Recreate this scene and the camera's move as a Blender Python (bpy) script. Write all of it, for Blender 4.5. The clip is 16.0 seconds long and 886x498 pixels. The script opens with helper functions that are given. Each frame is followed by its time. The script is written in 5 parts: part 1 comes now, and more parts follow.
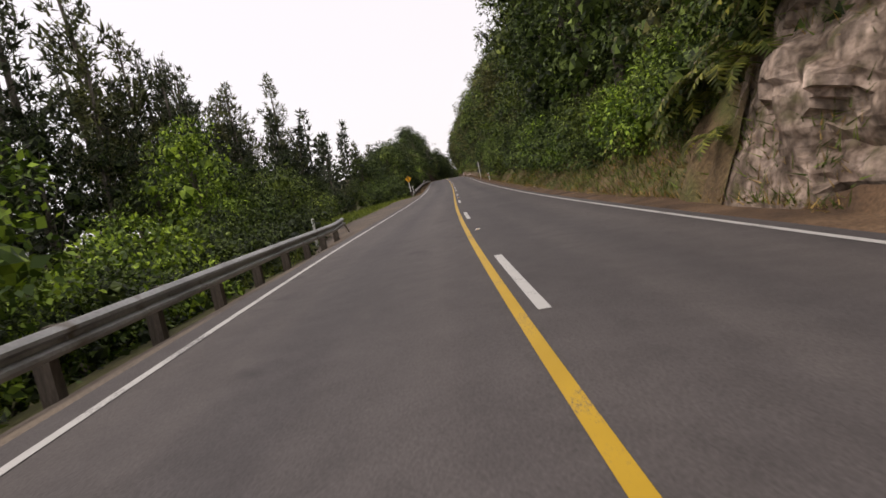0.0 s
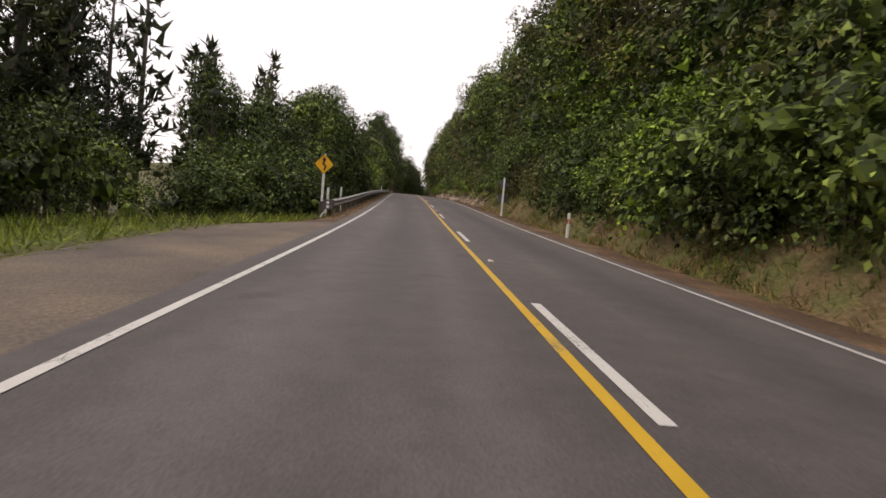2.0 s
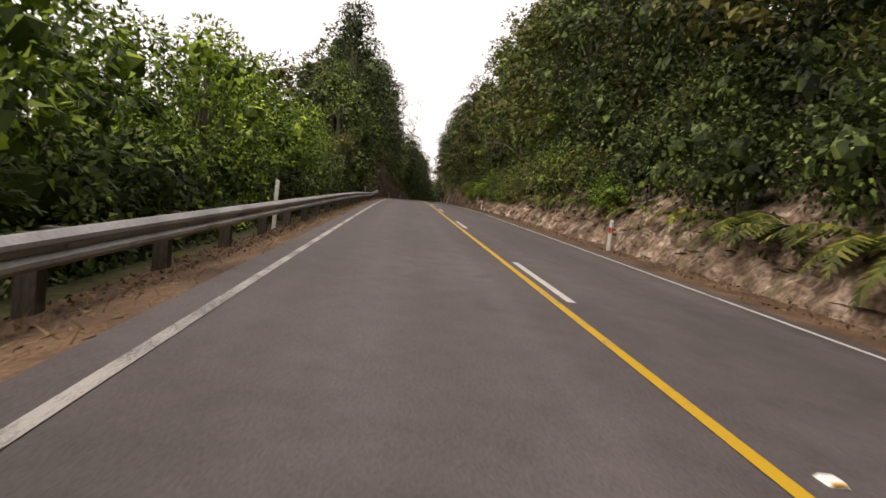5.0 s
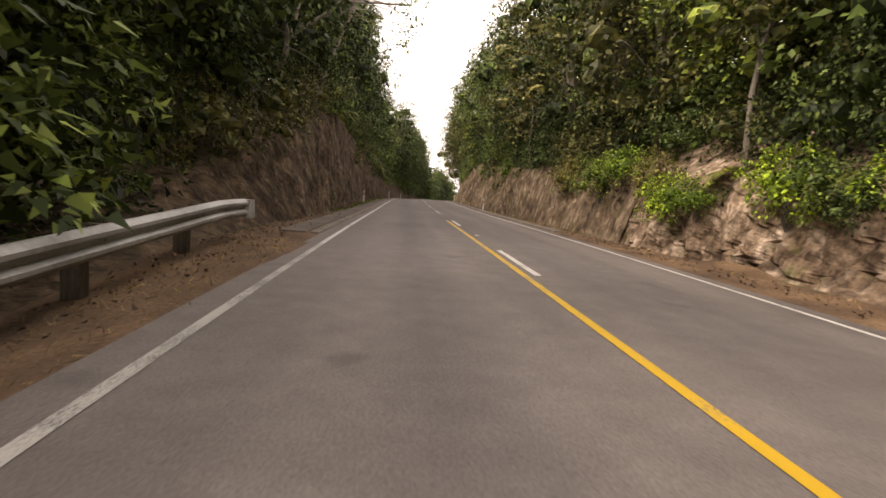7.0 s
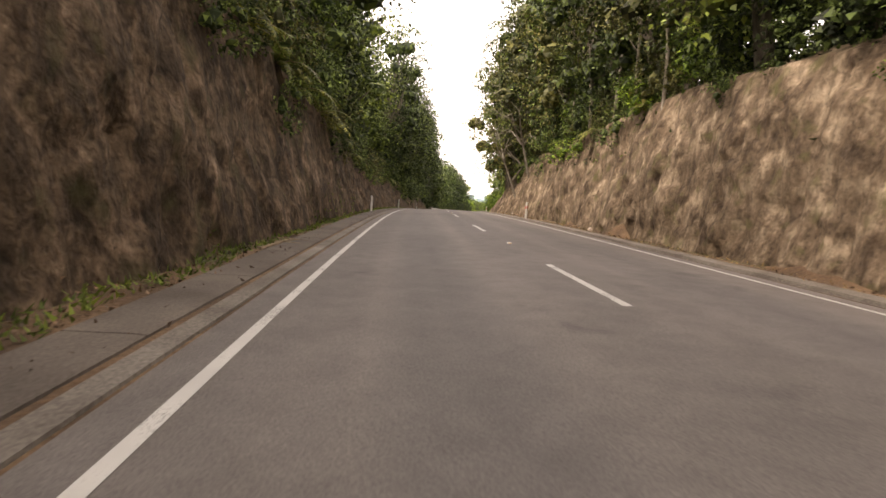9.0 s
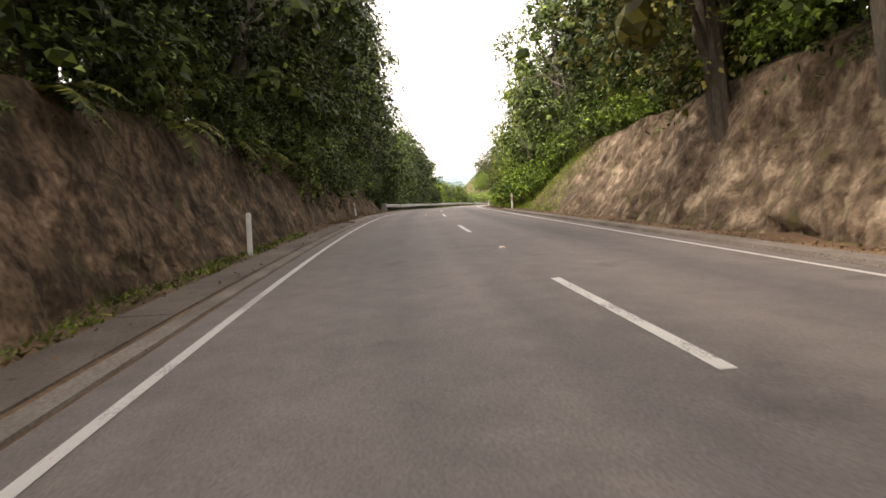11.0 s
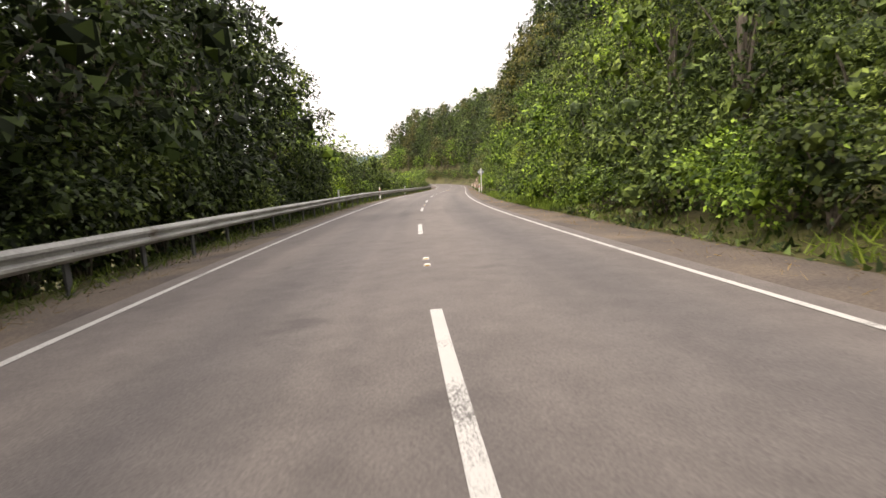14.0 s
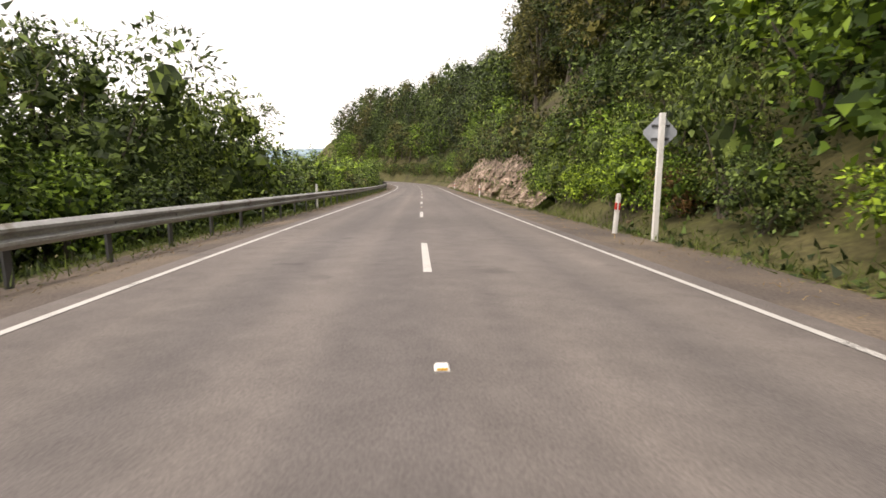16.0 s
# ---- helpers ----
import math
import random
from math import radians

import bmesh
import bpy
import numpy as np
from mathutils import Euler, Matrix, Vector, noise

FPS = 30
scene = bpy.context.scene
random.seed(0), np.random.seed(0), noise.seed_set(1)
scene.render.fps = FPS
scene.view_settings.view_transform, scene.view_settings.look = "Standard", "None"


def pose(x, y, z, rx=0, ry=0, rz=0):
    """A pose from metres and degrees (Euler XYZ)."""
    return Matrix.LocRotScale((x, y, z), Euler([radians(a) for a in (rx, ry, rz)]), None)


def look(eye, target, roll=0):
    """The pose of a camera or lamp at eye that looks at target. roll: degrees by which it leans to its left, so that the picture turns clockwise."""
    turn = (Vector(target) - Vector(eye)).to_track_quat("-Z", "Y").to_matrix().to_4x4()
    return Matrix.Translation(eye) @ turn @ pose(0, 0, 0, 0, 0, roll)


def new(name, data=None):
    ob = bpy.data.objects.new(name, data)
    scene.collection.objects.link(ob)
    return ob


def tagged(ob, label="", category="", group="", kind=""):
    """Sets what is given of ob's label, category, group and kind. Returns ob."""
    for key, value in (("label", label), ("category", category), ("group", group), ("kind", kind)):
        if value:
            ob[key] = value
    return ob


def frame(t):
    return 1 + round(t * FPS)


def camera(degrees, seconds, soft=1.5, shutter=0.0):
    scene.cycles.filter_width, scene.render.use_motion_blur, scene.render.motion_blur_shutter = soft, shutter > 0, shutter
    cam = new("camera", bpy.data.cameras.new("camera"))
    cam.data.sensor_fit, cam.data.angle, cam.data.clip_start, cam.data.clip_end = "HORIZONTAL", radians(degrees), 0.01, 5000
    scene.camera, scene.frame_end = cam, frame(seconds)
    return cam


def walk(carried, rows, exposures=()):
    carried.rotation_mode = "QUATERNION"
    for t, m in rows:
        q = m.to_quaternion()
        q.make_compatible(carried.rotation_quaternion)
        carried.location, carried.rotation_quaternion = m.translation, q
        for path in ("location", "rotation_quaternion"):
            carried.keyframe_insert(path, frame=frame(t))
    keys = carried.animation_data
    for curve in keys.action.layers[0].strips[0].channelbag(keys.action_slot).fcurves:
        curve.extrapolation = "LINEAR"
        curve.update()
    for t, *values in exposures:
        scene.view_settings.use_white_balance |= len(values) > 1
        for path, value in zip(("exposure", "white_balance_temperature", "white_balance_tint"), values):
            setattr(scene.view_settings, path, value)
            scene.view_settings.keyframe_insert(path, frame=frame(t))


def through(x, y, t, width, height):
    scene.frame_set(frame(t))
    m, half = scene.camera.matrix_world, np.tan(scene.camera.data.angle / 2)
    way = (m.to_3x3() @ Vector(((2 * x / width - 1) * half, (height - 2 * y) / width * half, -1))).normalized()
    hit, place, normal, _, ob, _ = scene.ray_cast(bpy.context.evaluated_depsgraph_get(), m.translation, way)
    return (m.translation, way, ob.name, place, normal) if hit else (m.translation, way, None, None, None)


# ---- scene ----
# The road's plan: a centre line given by bend, grade and crossfall every 20 m.
BEND = [-3.96, -1.61, 0.03, 0.48, 0.45, 0.22, -0.07, -0.43, -0.29, -0.04, -0.61, -1.36, -2.28, -3.03, -3.32, -2.99, -2.45, -1.88, -0.80, -0.00, 0.23, 1.00, 3.70, 5.50, 6.00, 6.00]
GRADE = [1.94, 1.41, 1.96, 2.89, 4.32, 3.47, 2.57, 2.29, 0.73, -0.23, 0.59, 0.01, -1.43, -2.72, -3.92, -4.33, -4.73, -4.29, -4.83, -4.90, -4.51, -3.95, -3.52, -3.26, -3.07, -2.91]
FALL = [-2.40, -1.66, -0.32, 0.33, 0.27, -0.58, -0.97, -1.21, -0.75, 0.79, 2.02, 2.44, 2.23, 1.85, 1.37, 1.18, 0.57, -0.36, -0.03, -0.18, -0.16, -0.10, -0.04, -0.02, -0.02, -0.01]
EDGE_L, EDGE_R, YELLOW, EYE = 3.202, 2.834, 0.193, 1.051
CROWN, STEP = 0.025, 0.5
KNOT = np.arange(-10, 500, 20.0)
SS = np.arange(-60, 560, STEP)


def run_up(values):
    total = np.concatenate([[0], np.cumsum((values[1:] + values[:-1]) / 2 * STEP)])
    return total - total[np.searchsorted(SS, 0)]


TURN = run_up(np.interp(SS, KNOT, BEND) * 1e-3)
ROAD_X, ROAD_Y = run_up(-np.sin(TURN)), run_up(np.cos(TURN))
ROAD_Z = run_up(np.interp(SS, KNOT, GRADE) * 1e-2)
ROAD_FALL = np.interp(SS, KNOT, FALL) * 1e-2


def at(values, s):
    return np.interp(s, SS, values)


def plan(s, u):
    """The plan place u metres to the right of the centre line, s metres along it."""
    turn = at(TURN, s)
    return at(ROAD_X, s) + u * np.cos(turn), at(ROAD_Y, s) + u * np.sin(turn)


def paved_z(s, u):
    return at(ROAD_Z, s) + u * at(ROAD_FALL, s) - CROWN * np.abs(u)


def heading(s):
    return math.degrees(at(TURN, s))


# ---- camera ----
cam = camera(77.34, 16.0, soft=1.6, shutter=0.04)
# seconds, along, aside, yaw off the road, pitch, roll
RIDE = (
    (0.0, -3.92, -0.65, -1.68, -6.04, 11.29),
    (0.5, 5.38, -0.84, -2.59, -5.44, 4.63),
    (1.0, 15.71, -1.05, -2.73, -4.69, -0.99),
    (1.5, 26.17, -1.11, -2.65, -4.42, -2.48),
    (2.0, 37.43, -1.33, -2.99, -4.14, -5.18),
    (2.5, 47.76, -1.47, -3.19, -3.94, -5.13),
    (3.0, 58.81, -1.65, -3.83, -3.89, -5.66),
    (3.5, 69.71, -1.65, -3.85, -4.01, -6.75),
    (4.0, 81.81, -1.67, -3.45, -4.22, -7.37),
    (4.2, 86.46, -1.77, -3.76, -4.47, -7.55),
    (6.3, 132.85, -1.80, -4.02, -5.03, -4.81),
    (6.5, 137.24, -1.84, -4.02, -5.42, -5.27),
    (7.0, 147.98, -1.83, -4.23, -5.70, -4.15),
    (7.5, 158.15, -1.87, -4.19, -5.90, -5.50),
    (8.0, 168.91, -2.02, -4.00, -5.18, -5.45),
    (8.5, 179.55, -2.14, -3.93, -5.68, -5.02),
    (9.0, 189.99, -2.14, -3.87, -5.49, -3.57),
    (9.5, 200.95, -2.13, -4.36, -5.69, -3.03),
    (9.7, 205.40, -2.15, -4.69, -5.80, -3.04),
    (11.8, 248.39, -1.40, -5.02, -7.90, 5.02),
    (12.0, 252.35, -1.40, -5.27, -7.96, 4.15),
    (12.5, 261.94, -1.06, -5.29, -8.40, 3.56),
    (13.0, 272.47, -0.76, -4.90, -8.50, 2.65),
    (13.5, 282.63, -0.47, -4.69, -9.23, 3.84),
    (14.0, 293.57, -0.22, -4.73, -9.42, 2.78),
    (14.5, 304.19, -0.04, -4.16, -9.93, 1.31),
    (15.0, 315.65, 0.03, -3.85, -9.35, -0.10),
    (15.5, 327.15, -0.08, -3.42, -9.60, -0.94),
    (16.0, 338.76, -0.16, -3.28, -9.66, -0.15),
)


def ride_pose(s, u, yaw, pitch, roll):
    x, y = plan(s, u)
    return pose(x, y, paved_z(s, u) + EYE, 90 + pitch, roll, heading(s) + yaw)


walk(cam, [(t, ride_pose(*row)) for t, *row in RIDE], exposures=[(0.0, 0.04, 6930, 19), (0.5, 0.12, 7030, 19), (1.5, 0.28, 7130, 19), (2.0, 0.2, 7180, 20), (2.5, 0.3, 7230, 20), (3.5, 0.28, 7280, 21), (4.2, 0.36, 7330, 21), (6.3, 0.8, 7850, 20), (7.0, 1.5, 8150, 21), (7.5, 0.63, 8250, 22), (8.0, 0.62, 8250, 22), (8.5, 1.42, 8150, 20), (9.0, 1.95, 8150, 20), (9.7, 2.05, 8050, 20), (12.0, 1.5, 7450, 17), (12.5, 1.4, 7450, 17), (13.5, 1.35, 7400, 17), (14.5, 1.0, 7350, 17), (15.0, 1.05, 7350, 17), (15.5, 1.0, 7350, 17), (16.0, 0.82, 7350, 17)])

# ---- sky and sun: a bright overcast day ----
world = bpy.data.worlds.new("overcast_sky")
scene.world = world
world.use_nodes = True
wn, wl = world.node_tree.nodes, world.node_tree.links
sky = wn.new("ShaderNodeTexSky")
sky.sky_type, sky.sun_disc = "NISHITA", False
sky.sun_elevation, sky.sun_rotation = radians(52), radians(285)
sky.air_density, sky.dust_density = 1.0, 3.0
dim = wn.new("ShaderNodeVectorMath")
dim.operation = "SCALE"
dim.inputs["Scale"].default_value = 0.10
veil = wn.new("ShaderNodeMix")
veil.data_type = "RGBA"
veil.inputs["Factor"].default_value = 0.8
veil.inputs["B"].default_value = (1.08, 1.10, 1.13, 1)
wl.new(sky.outputs["Color"], dim.inputs[0])
wl.new(dim.outputs[0], veil.inputs["A"])
wl.new(veil.outputs["Result"], wn["Background"].inputs["Color"])
wn["Background"].inputs["Strength"].default_value = 1.0
sun = new("sun", bpy.data.lights.new("sun", "SUN"))
sun.data.energy, sun.data.angle, sun.data.color = 1.75, radians(25), (1.0, 0.96, 0.9)
sun.matrix_world = look((-60, -16, 80), (0, 0, 0))


# ---- materials ----
def material(name, rough=0.8, metal=0.0, spec=0.3):
    m = bpy.data.materials.new(name)
    m.use_nodes = True
    n, k = m.node_tree.nodes, m.node_tree.links
    b = n["Principled BSDF"]
    b.inputs["Roughness"].default_value = rough
    b.inputs["Metallic"].default_value = metal
    b.inputs["Specular IOR Level"].default_value = spec
    return m, n, k, b


def noise_of(n, k, scale, detail=4, where="Object", stretch=None):
    co = n.new("ShaderNodeTexCoord")
    out = co.outputs[where]
    mp = n.new("ShaderNodeMapping")
    mp.inputs["Scale"].default_value = stretch or (1, 1, 1)
    if not stretch:
        mp.inputs["Rotation"].default_value = (0.5, 0.35, 0.8)
    k.new(out, mp.inputs["Vector"])
    out = mp.outputs["Vector"]
    t = n.new("ShaderNodeTexNoise")
    t.inputs["Scale"].default_value = scale
    t.inputs["Detail"].default_value = detail
    k.new(out, t.inputs["Vector"])
    return t.outputs["Fac"]


def ramp(n, k, fac, stops):
    r = n.new("ShaderNodeValToRGB")
    e = r.color_ramp.elements
    while len(e) < len(stops):
        e.new(0.5)
    for el, (p, c) in zip(e, stops):
        el.position, el.color = p, (*c, 1)
    k.new(fac, r.inputs["Fac"])
    return r.outputs["Color"]


def mix(n, k, fac, a, b, mode="MIX"):
    m = n.new("ShaderNodeMix")
    m.data_type, m.blend_type = "RGBA", mode
    for key, v in (("Factor", fac), ("A", a), ("B", b)):
        if isinstance(v, (int, float)):
            m.inputs[key].default_value = v
        elif isinstance(v, tuple):
            m.inputs[key].default_value = (*v, 1)
        else:
            k.new(v, m.inputs[key])
    return m.outputs["Result"]


def bump(n, k, b, height, strength, distance):
    u = n.new("ShaderNodeBump")
    u.inputs["Strength"].default_value = strength
    u.inputs["Distance"].default_value = distance
    k.new(height, u.inputs["Height"])
    k.new(u.outputs["Normal"], b.inputs["Normal"])


def surface(name, stops, scale, fine, rough=0.85, metal=0.0, bump_by=0.4, depth=0.01, stretch=None, second=None, speck=0.36):
    """A two-scale surface: patches of the stops' colours, speckled by a fine grain."""
    m, n, k, b = material(name, rough, metal)
    big = noise_of(n, k, scale, 6, stretch=stretch)
    grain = noise_of(n, k, fine, 5, stretch=stretch)
    colour = ramp(n, k, big, stops)
    shade = ramp(n, k, grain, [(0.3, (1 - speck,) * 3), (0.7, (1 + speck,) * 3)])
    colour = mix(n, k, 1.0, colour, shade, "MULTIPLY")
    if second:
        colour = mix(n, k, ramp(n, k, noise_of(n, k, second[1], 5), [(second[2], (0, 0, 0)), (second[2] + 0.12, (1, 1, 1))]), colour, second[0])
    k.new(colour, b.inputs["Base Color"])
    bump(n, k, b, grain, bump_by, depth)
    return m


def foliage(name, dark, light, through=0.15, rough=0.58):
    """Leaves: each one a shade of its own, each plant too, with light shining through."""
    m, n, k, b = material(name, rough, 0, 0.22)
    geo, info = n.new("ShaderNodeNewGeometry"), n.new("ShaderNodeObjectInfo")
    colour = ramp(n, k, geo.outputs["Random Per Island"], [(0.0, tuple(0.8 * a for a in dark)), (0.35, dark), (0.75, tuple((a + c) / 2 for a, c in zip(dark, light))), (1.0, tuple(1.15 * c for c in light))])
    plant = ramp(n, k, info.outputs["Random"], [(0.0, (0.62, 0.66, 0.7)), (0.5, (1, 1, 1)), (1.0, (1.35, 1.25, 0.95))])
    colour = mix(n, k, 1.0, colour, plant, "MULTIPLY")
    sprays = n.new("ShaderNodeTexNoise")
    sprays.inputs["Scale"].default_value, sprays.inputs["Detail"].default_value = 0.9, 3
    k.new(geo.outputs["Position"], sprays.inputs["Vector"])
    colour = mix(n, k, 1.0, colour, ramp(n, k, sprays.outputs["Fac"], [(0.32, (0.7, 0.75, 0.78)), (0.68, (1.4, 1.35, 1.2))]), "MULTIPLY")
    k.new(colour, b.inputs["Base Color"])
    glow = n.new("ShaderNodeBsdfTranslucent")
    k.new(colour, glow.inputs["Color"])
    both = n.new("ShaderNodeMixShader")
    both.inputs["Fac"].default_value = through
    k.new(b.outputs["BSDF"], both.inputs[1])
    k.new(glow.outputs["BSDF"], both.inputs[2])
    k.new(both.outputs["Shader"], n["Material Output"].inputs["Surface"])
    return m


def asphalt_material(name, tone, far_tone):
    """Chip seal by the road's own (across, along): a base tone that turns paler in patches from about 138 m on, an oily
    strip along the middle of each lane, polished wheel tracks.
    """
    m, n, k, b = material(name, 0.8, 0, 0.35)
    co, sep = n.new("ShaderNodeTexCoord"), n.new("ShaderNodeSeparateXYZ")
    k.new(co.outputs["UV"], sep.inputs[0])

    def calc(op, x, y=0.0):
        node = n.new("ShaderNodeMath")
        node.operation = op
        for i, v in enumerate((x, y)):
            if isinstance(v, (int, float)):
                node.inputs[i].default_value = v
            else:
                k.new(v, node.inputs[i])
        return node.outputs[0]

    blotch = noise_of(n, k, 0.22, 5)
    wander = calc("MULTIPLY", calc("SUBTRACT", noise_of(n, k, 0.12, 3), 0.5), 60.0)
    share = calc("DIVIDE", calc("SUBTRACT", calc("ADD", sep.outputs[1], wander), 138.0), 24.0)
    base = mix(n, k, ramp(n, k, share, [(0.0, (0, 0, 0)), (1.0, (1, 1, 1))]), tone, far_tone)
    patches = ramp(n, k, blotch, [(0.3, (0.86,) * 3), (0.52, (1.0,) * 3), (0.72, (1.13,) * 3)])
    drift = calc("MULTIPLY", calc("SUBTRACT", noise_of(n, k, 0.15, 3), 0.5), 0.5)
    lane = calc("ABSOLUTE", calc("SUBTRACT", calc("ABSOLUTE", calc("ADD", sep.outputs[0], drift)), 1.62))
    strip_tone = ramp(n, k, lane, [(0.0, (0.84, 0.84, 0.85)), (0.28, (0.94, 0.94, 0.94)), (0.75, (1.1, 1.09, 1.07)), (1.2, (0.98, 0.97, 0.96))])
    worn = ramp(n, k, noise_of(n, k, 0.5, 4, where="UV", stretch=(1.6, 0.05, 1)), [(0.35, (0.84, 0.84, 0.86)), (0.65, (1.14, 1.12, 1.1))])
    chips = noise_of(n, k, 62, 4)
    speck = ramp(n, k, chips, [(0.3, (0.72,) * 3), (0.7, (1.26,) * 3)])
    mottle = ramp(n, k, noise_of(n, k, 3.2, 6), [(0.3, (0.88,) * 3), (0.7, (1.12,) * 3)])
    tar = ramp(n, k, noise_of(n, k, 1.1, 6), [(0.64, (1, 1, 1)), (0.73, (0.7, 0.7, 0.71))])
    colour = mix(n, k, 1.0, base, patches, "MULTIPLY")
    for layer in (strip_tone, worn, speck, mottle, tar):
        colour = mix(n, k, 1.0, colour, layer, "MULTIPLY")
    k.new(colour, b.inputs["Base Color"])
    bump(n, k, b, chips, 0.6, 0.008)
    return m


def paint_material(name, colour, wear):
    m, n, k, b = material(name, 0.6)
    chips = noise_of(n, k, 75, 5)
    scuffs = noise_of(n, k, 1.6, 6)
    gone = n.new("ShaderNodeMath")
    gone.operation = "MULTIPLY"
    k.new(chips, gone.inputs[0])
    k.new(scuffs, gone.inputs[1])
    fac = ramp(n, k, gone.outputs[0], [(wear, (0, 0, 0)), (wear + 0.09, (1, 1, 1))])
    tint = ramp(n, k, scuffs, [(0.3, tuple(0.8 * c for c in colour)), (0.7, colour)])
    k.new(mix(n, k, fac, tint, (0.10, 0.095, 0.09)), b.inputs["Base Color"])
    bump(n, k, b, chips, 0.3, 0.004)
    return m


def bank_material(name, pale, mid, deep, moss, flute=0.5, contrast=1.0):
    """Cut clay and soft rock: stains that run down, pale scars, moss; pits and cracks are drawn only as darker colour.
    """
    m, n, k, b = material(name, 0.92, 0, 0.15)
    streak = noise_of(n, k, 2.4, 9, stretch=(1, 1, 0.8))
    blotch = noise_of(n, k, 0.5, 7)
    grain = noise_of(n, k, 8, 10, stretch=(1, 1, flute))
    pick = noise_of(n, k, 15, 6)
    colour = ramp(n, k, streak, [(0.3, deep), (0.5, mid), (0.7, pale)])
    lo, hi = 1 - 0.4 * contrast, 1 + 0.35 * contrast
    colour = mix(n, k, 1.0, colour, ramp(n, k, blotch, [(0.32, (lo, lo * 0.97, lo * 0.94)), (0.68, (hi, hi, hi))]), "MULTIPLY")
    lo, hi = 1 - 0.5 * contrast, 1 + 0.5 * contrast
    colour = mix(n, k, 1.0, colour, ramp(n, k, grain, [(0.3, (lo,) * 3), (0.7, (hi,) * 3)]), "MULTIPLY")
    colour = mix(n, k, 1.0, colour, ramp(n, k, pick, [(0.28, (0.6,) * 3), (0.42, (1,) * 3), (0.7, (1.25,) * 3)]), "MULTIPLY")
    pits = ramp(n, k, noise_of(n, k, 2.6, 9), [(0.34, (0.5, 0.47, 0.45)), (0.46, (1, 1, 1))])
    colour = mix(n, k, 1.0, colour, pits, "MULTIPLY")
    co, warp, way = n.new("ShaderNodeTexCoord"), n.new("ShaderNodeTexNoise"), n.new("ShaderNodeVectorMath")
    warp.inputs["Scale"].default_value, warp.inputs["Detail"].default_value = 1.3, 4
    way.operation = "MULTIPLY_ADD"
    way.inputs[1].default_value = (0.7, 0.7, 0.7)
    k.new(co.outputs["Object"], warp.inputs["Vector"])
    k.new(warp.outputs["Color"], way.inputs[0])
    k.new(co.outputs["Object"], way.inputs[2])
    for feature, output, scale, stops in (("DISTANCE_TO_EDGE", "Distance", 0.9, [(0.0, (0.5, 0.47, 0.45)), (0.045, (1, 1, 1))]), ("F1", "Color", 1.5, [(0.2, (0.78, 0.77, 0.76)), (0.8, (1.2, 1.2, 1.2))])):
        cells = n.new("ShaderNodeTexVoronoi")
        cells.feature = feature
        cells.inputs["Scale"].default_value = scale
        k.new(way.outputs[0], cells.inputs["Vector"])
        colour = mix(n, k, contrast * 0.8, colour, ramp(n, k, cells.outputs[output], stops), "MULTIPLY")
    green = ramp(n, k, noise_of(n, k, 2.2, 9), [(0.56, (0, 0, 0)), (0.72, (0.75, 0.75, 0.75))])
    k.new(mix(n, k, green, colour, moss), b.inputs["Base Color"])
    rise = n.new("ShaderNodeMath")
    rise.operation = "MULTIPLY_ADD"
    rise.inputs[1].default_value = 0.35
    k.new(pick, rise.inputs[0])
    k.new(grain, rise.inputs[2])
    bump(n, k, b, rise.outputs[0], 0.9, 0.06)
    return m


M_ROAD = asphalt_material("worn_chip_seal", (0.080, 0.072, 0.070), (0.134, 0.121, 0.113))
M_WHITE = paint_material("worn_white_paint", (0.55, 0.54, 0.51), 0.285)
M_WORN = paint_material("faded_white_paint", (0.42, 0.41, 0.38), 0.22)
M_YELLOW = paint_material("worn_yellow_paint", (0.54, 0.335, 0.022), 0.30)
M_GROUND = surface("leaf_litter_soil", [(0.3, (0.045, 0.036, 0.02)), (0.5, (0.075, 0.075, 0.025)), (0.7, (0.10, 0.085, 0.04))], 0.35, 7, 0.95, depth=0.05)
M_GRAVEL = surface("gravel_verge", [(0.3, (0.075, 0.064, 0.058)), (0.5, (0.115, 0.093, 0.075)), (0.72, (0.165, 0.13, 0.095))], 0.6, 34, 0.95, depth=0.012, bump_by=0.5)
M_GRASSY = surface("grassy_earth", [(0.3, (0.085, 0.055, 0.03)), (0.45, (0.13, 0.09, 0.045)), (0.6, (0.085, 0.09, 0.028)), (0.78, (0.20, 0.145, 0.07))], 0.9, 14, 0.95, depth=0.05, bump_by=0.8)
M_LITTER = surface("rusty_litter", [(0.3, (0.05, 0.032, 0.021)), (0.5, (0.105, 0.064, 0.036)), (0.72, (0.17, 0.108, 0.062))], 0.9, 22, 0.95, depth=0.03, bump_by=0.8)
M_LAWN = surface("rough_grass", [(0.3, (0.05, 0.06, 0.018)), (0.5, (0.075, 0.10, 0.024)), (0.72, (0.13, 0.13, 0.045))], 0.6, 16, 0.95, depth=0.06, bump_by=0.8)
# woods tinted pale blue: the air's haze is put into the colour
M_HAZE = surface("painted_haze_woods", [(0.3, (0.17, 0.24, 0.28)), (0.7, (0.23, 0.31, 0.36))], 0.01, 0.06, 1.0, depth=0.5)
M_CONCRETE = surface("stained_concrete", [(0.3, (0.10, 0.085, 0.072)), (0.6, (0.17, 0.15, 0.13)), (0.8, (0.23, 0.21, 0.185))], 1.2, 40, 0.9, depth=0.006)
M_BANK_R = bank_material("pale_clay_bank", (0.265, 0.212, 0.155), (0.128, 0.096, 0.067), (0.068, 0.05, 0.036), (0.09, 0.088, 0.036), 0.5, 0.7)
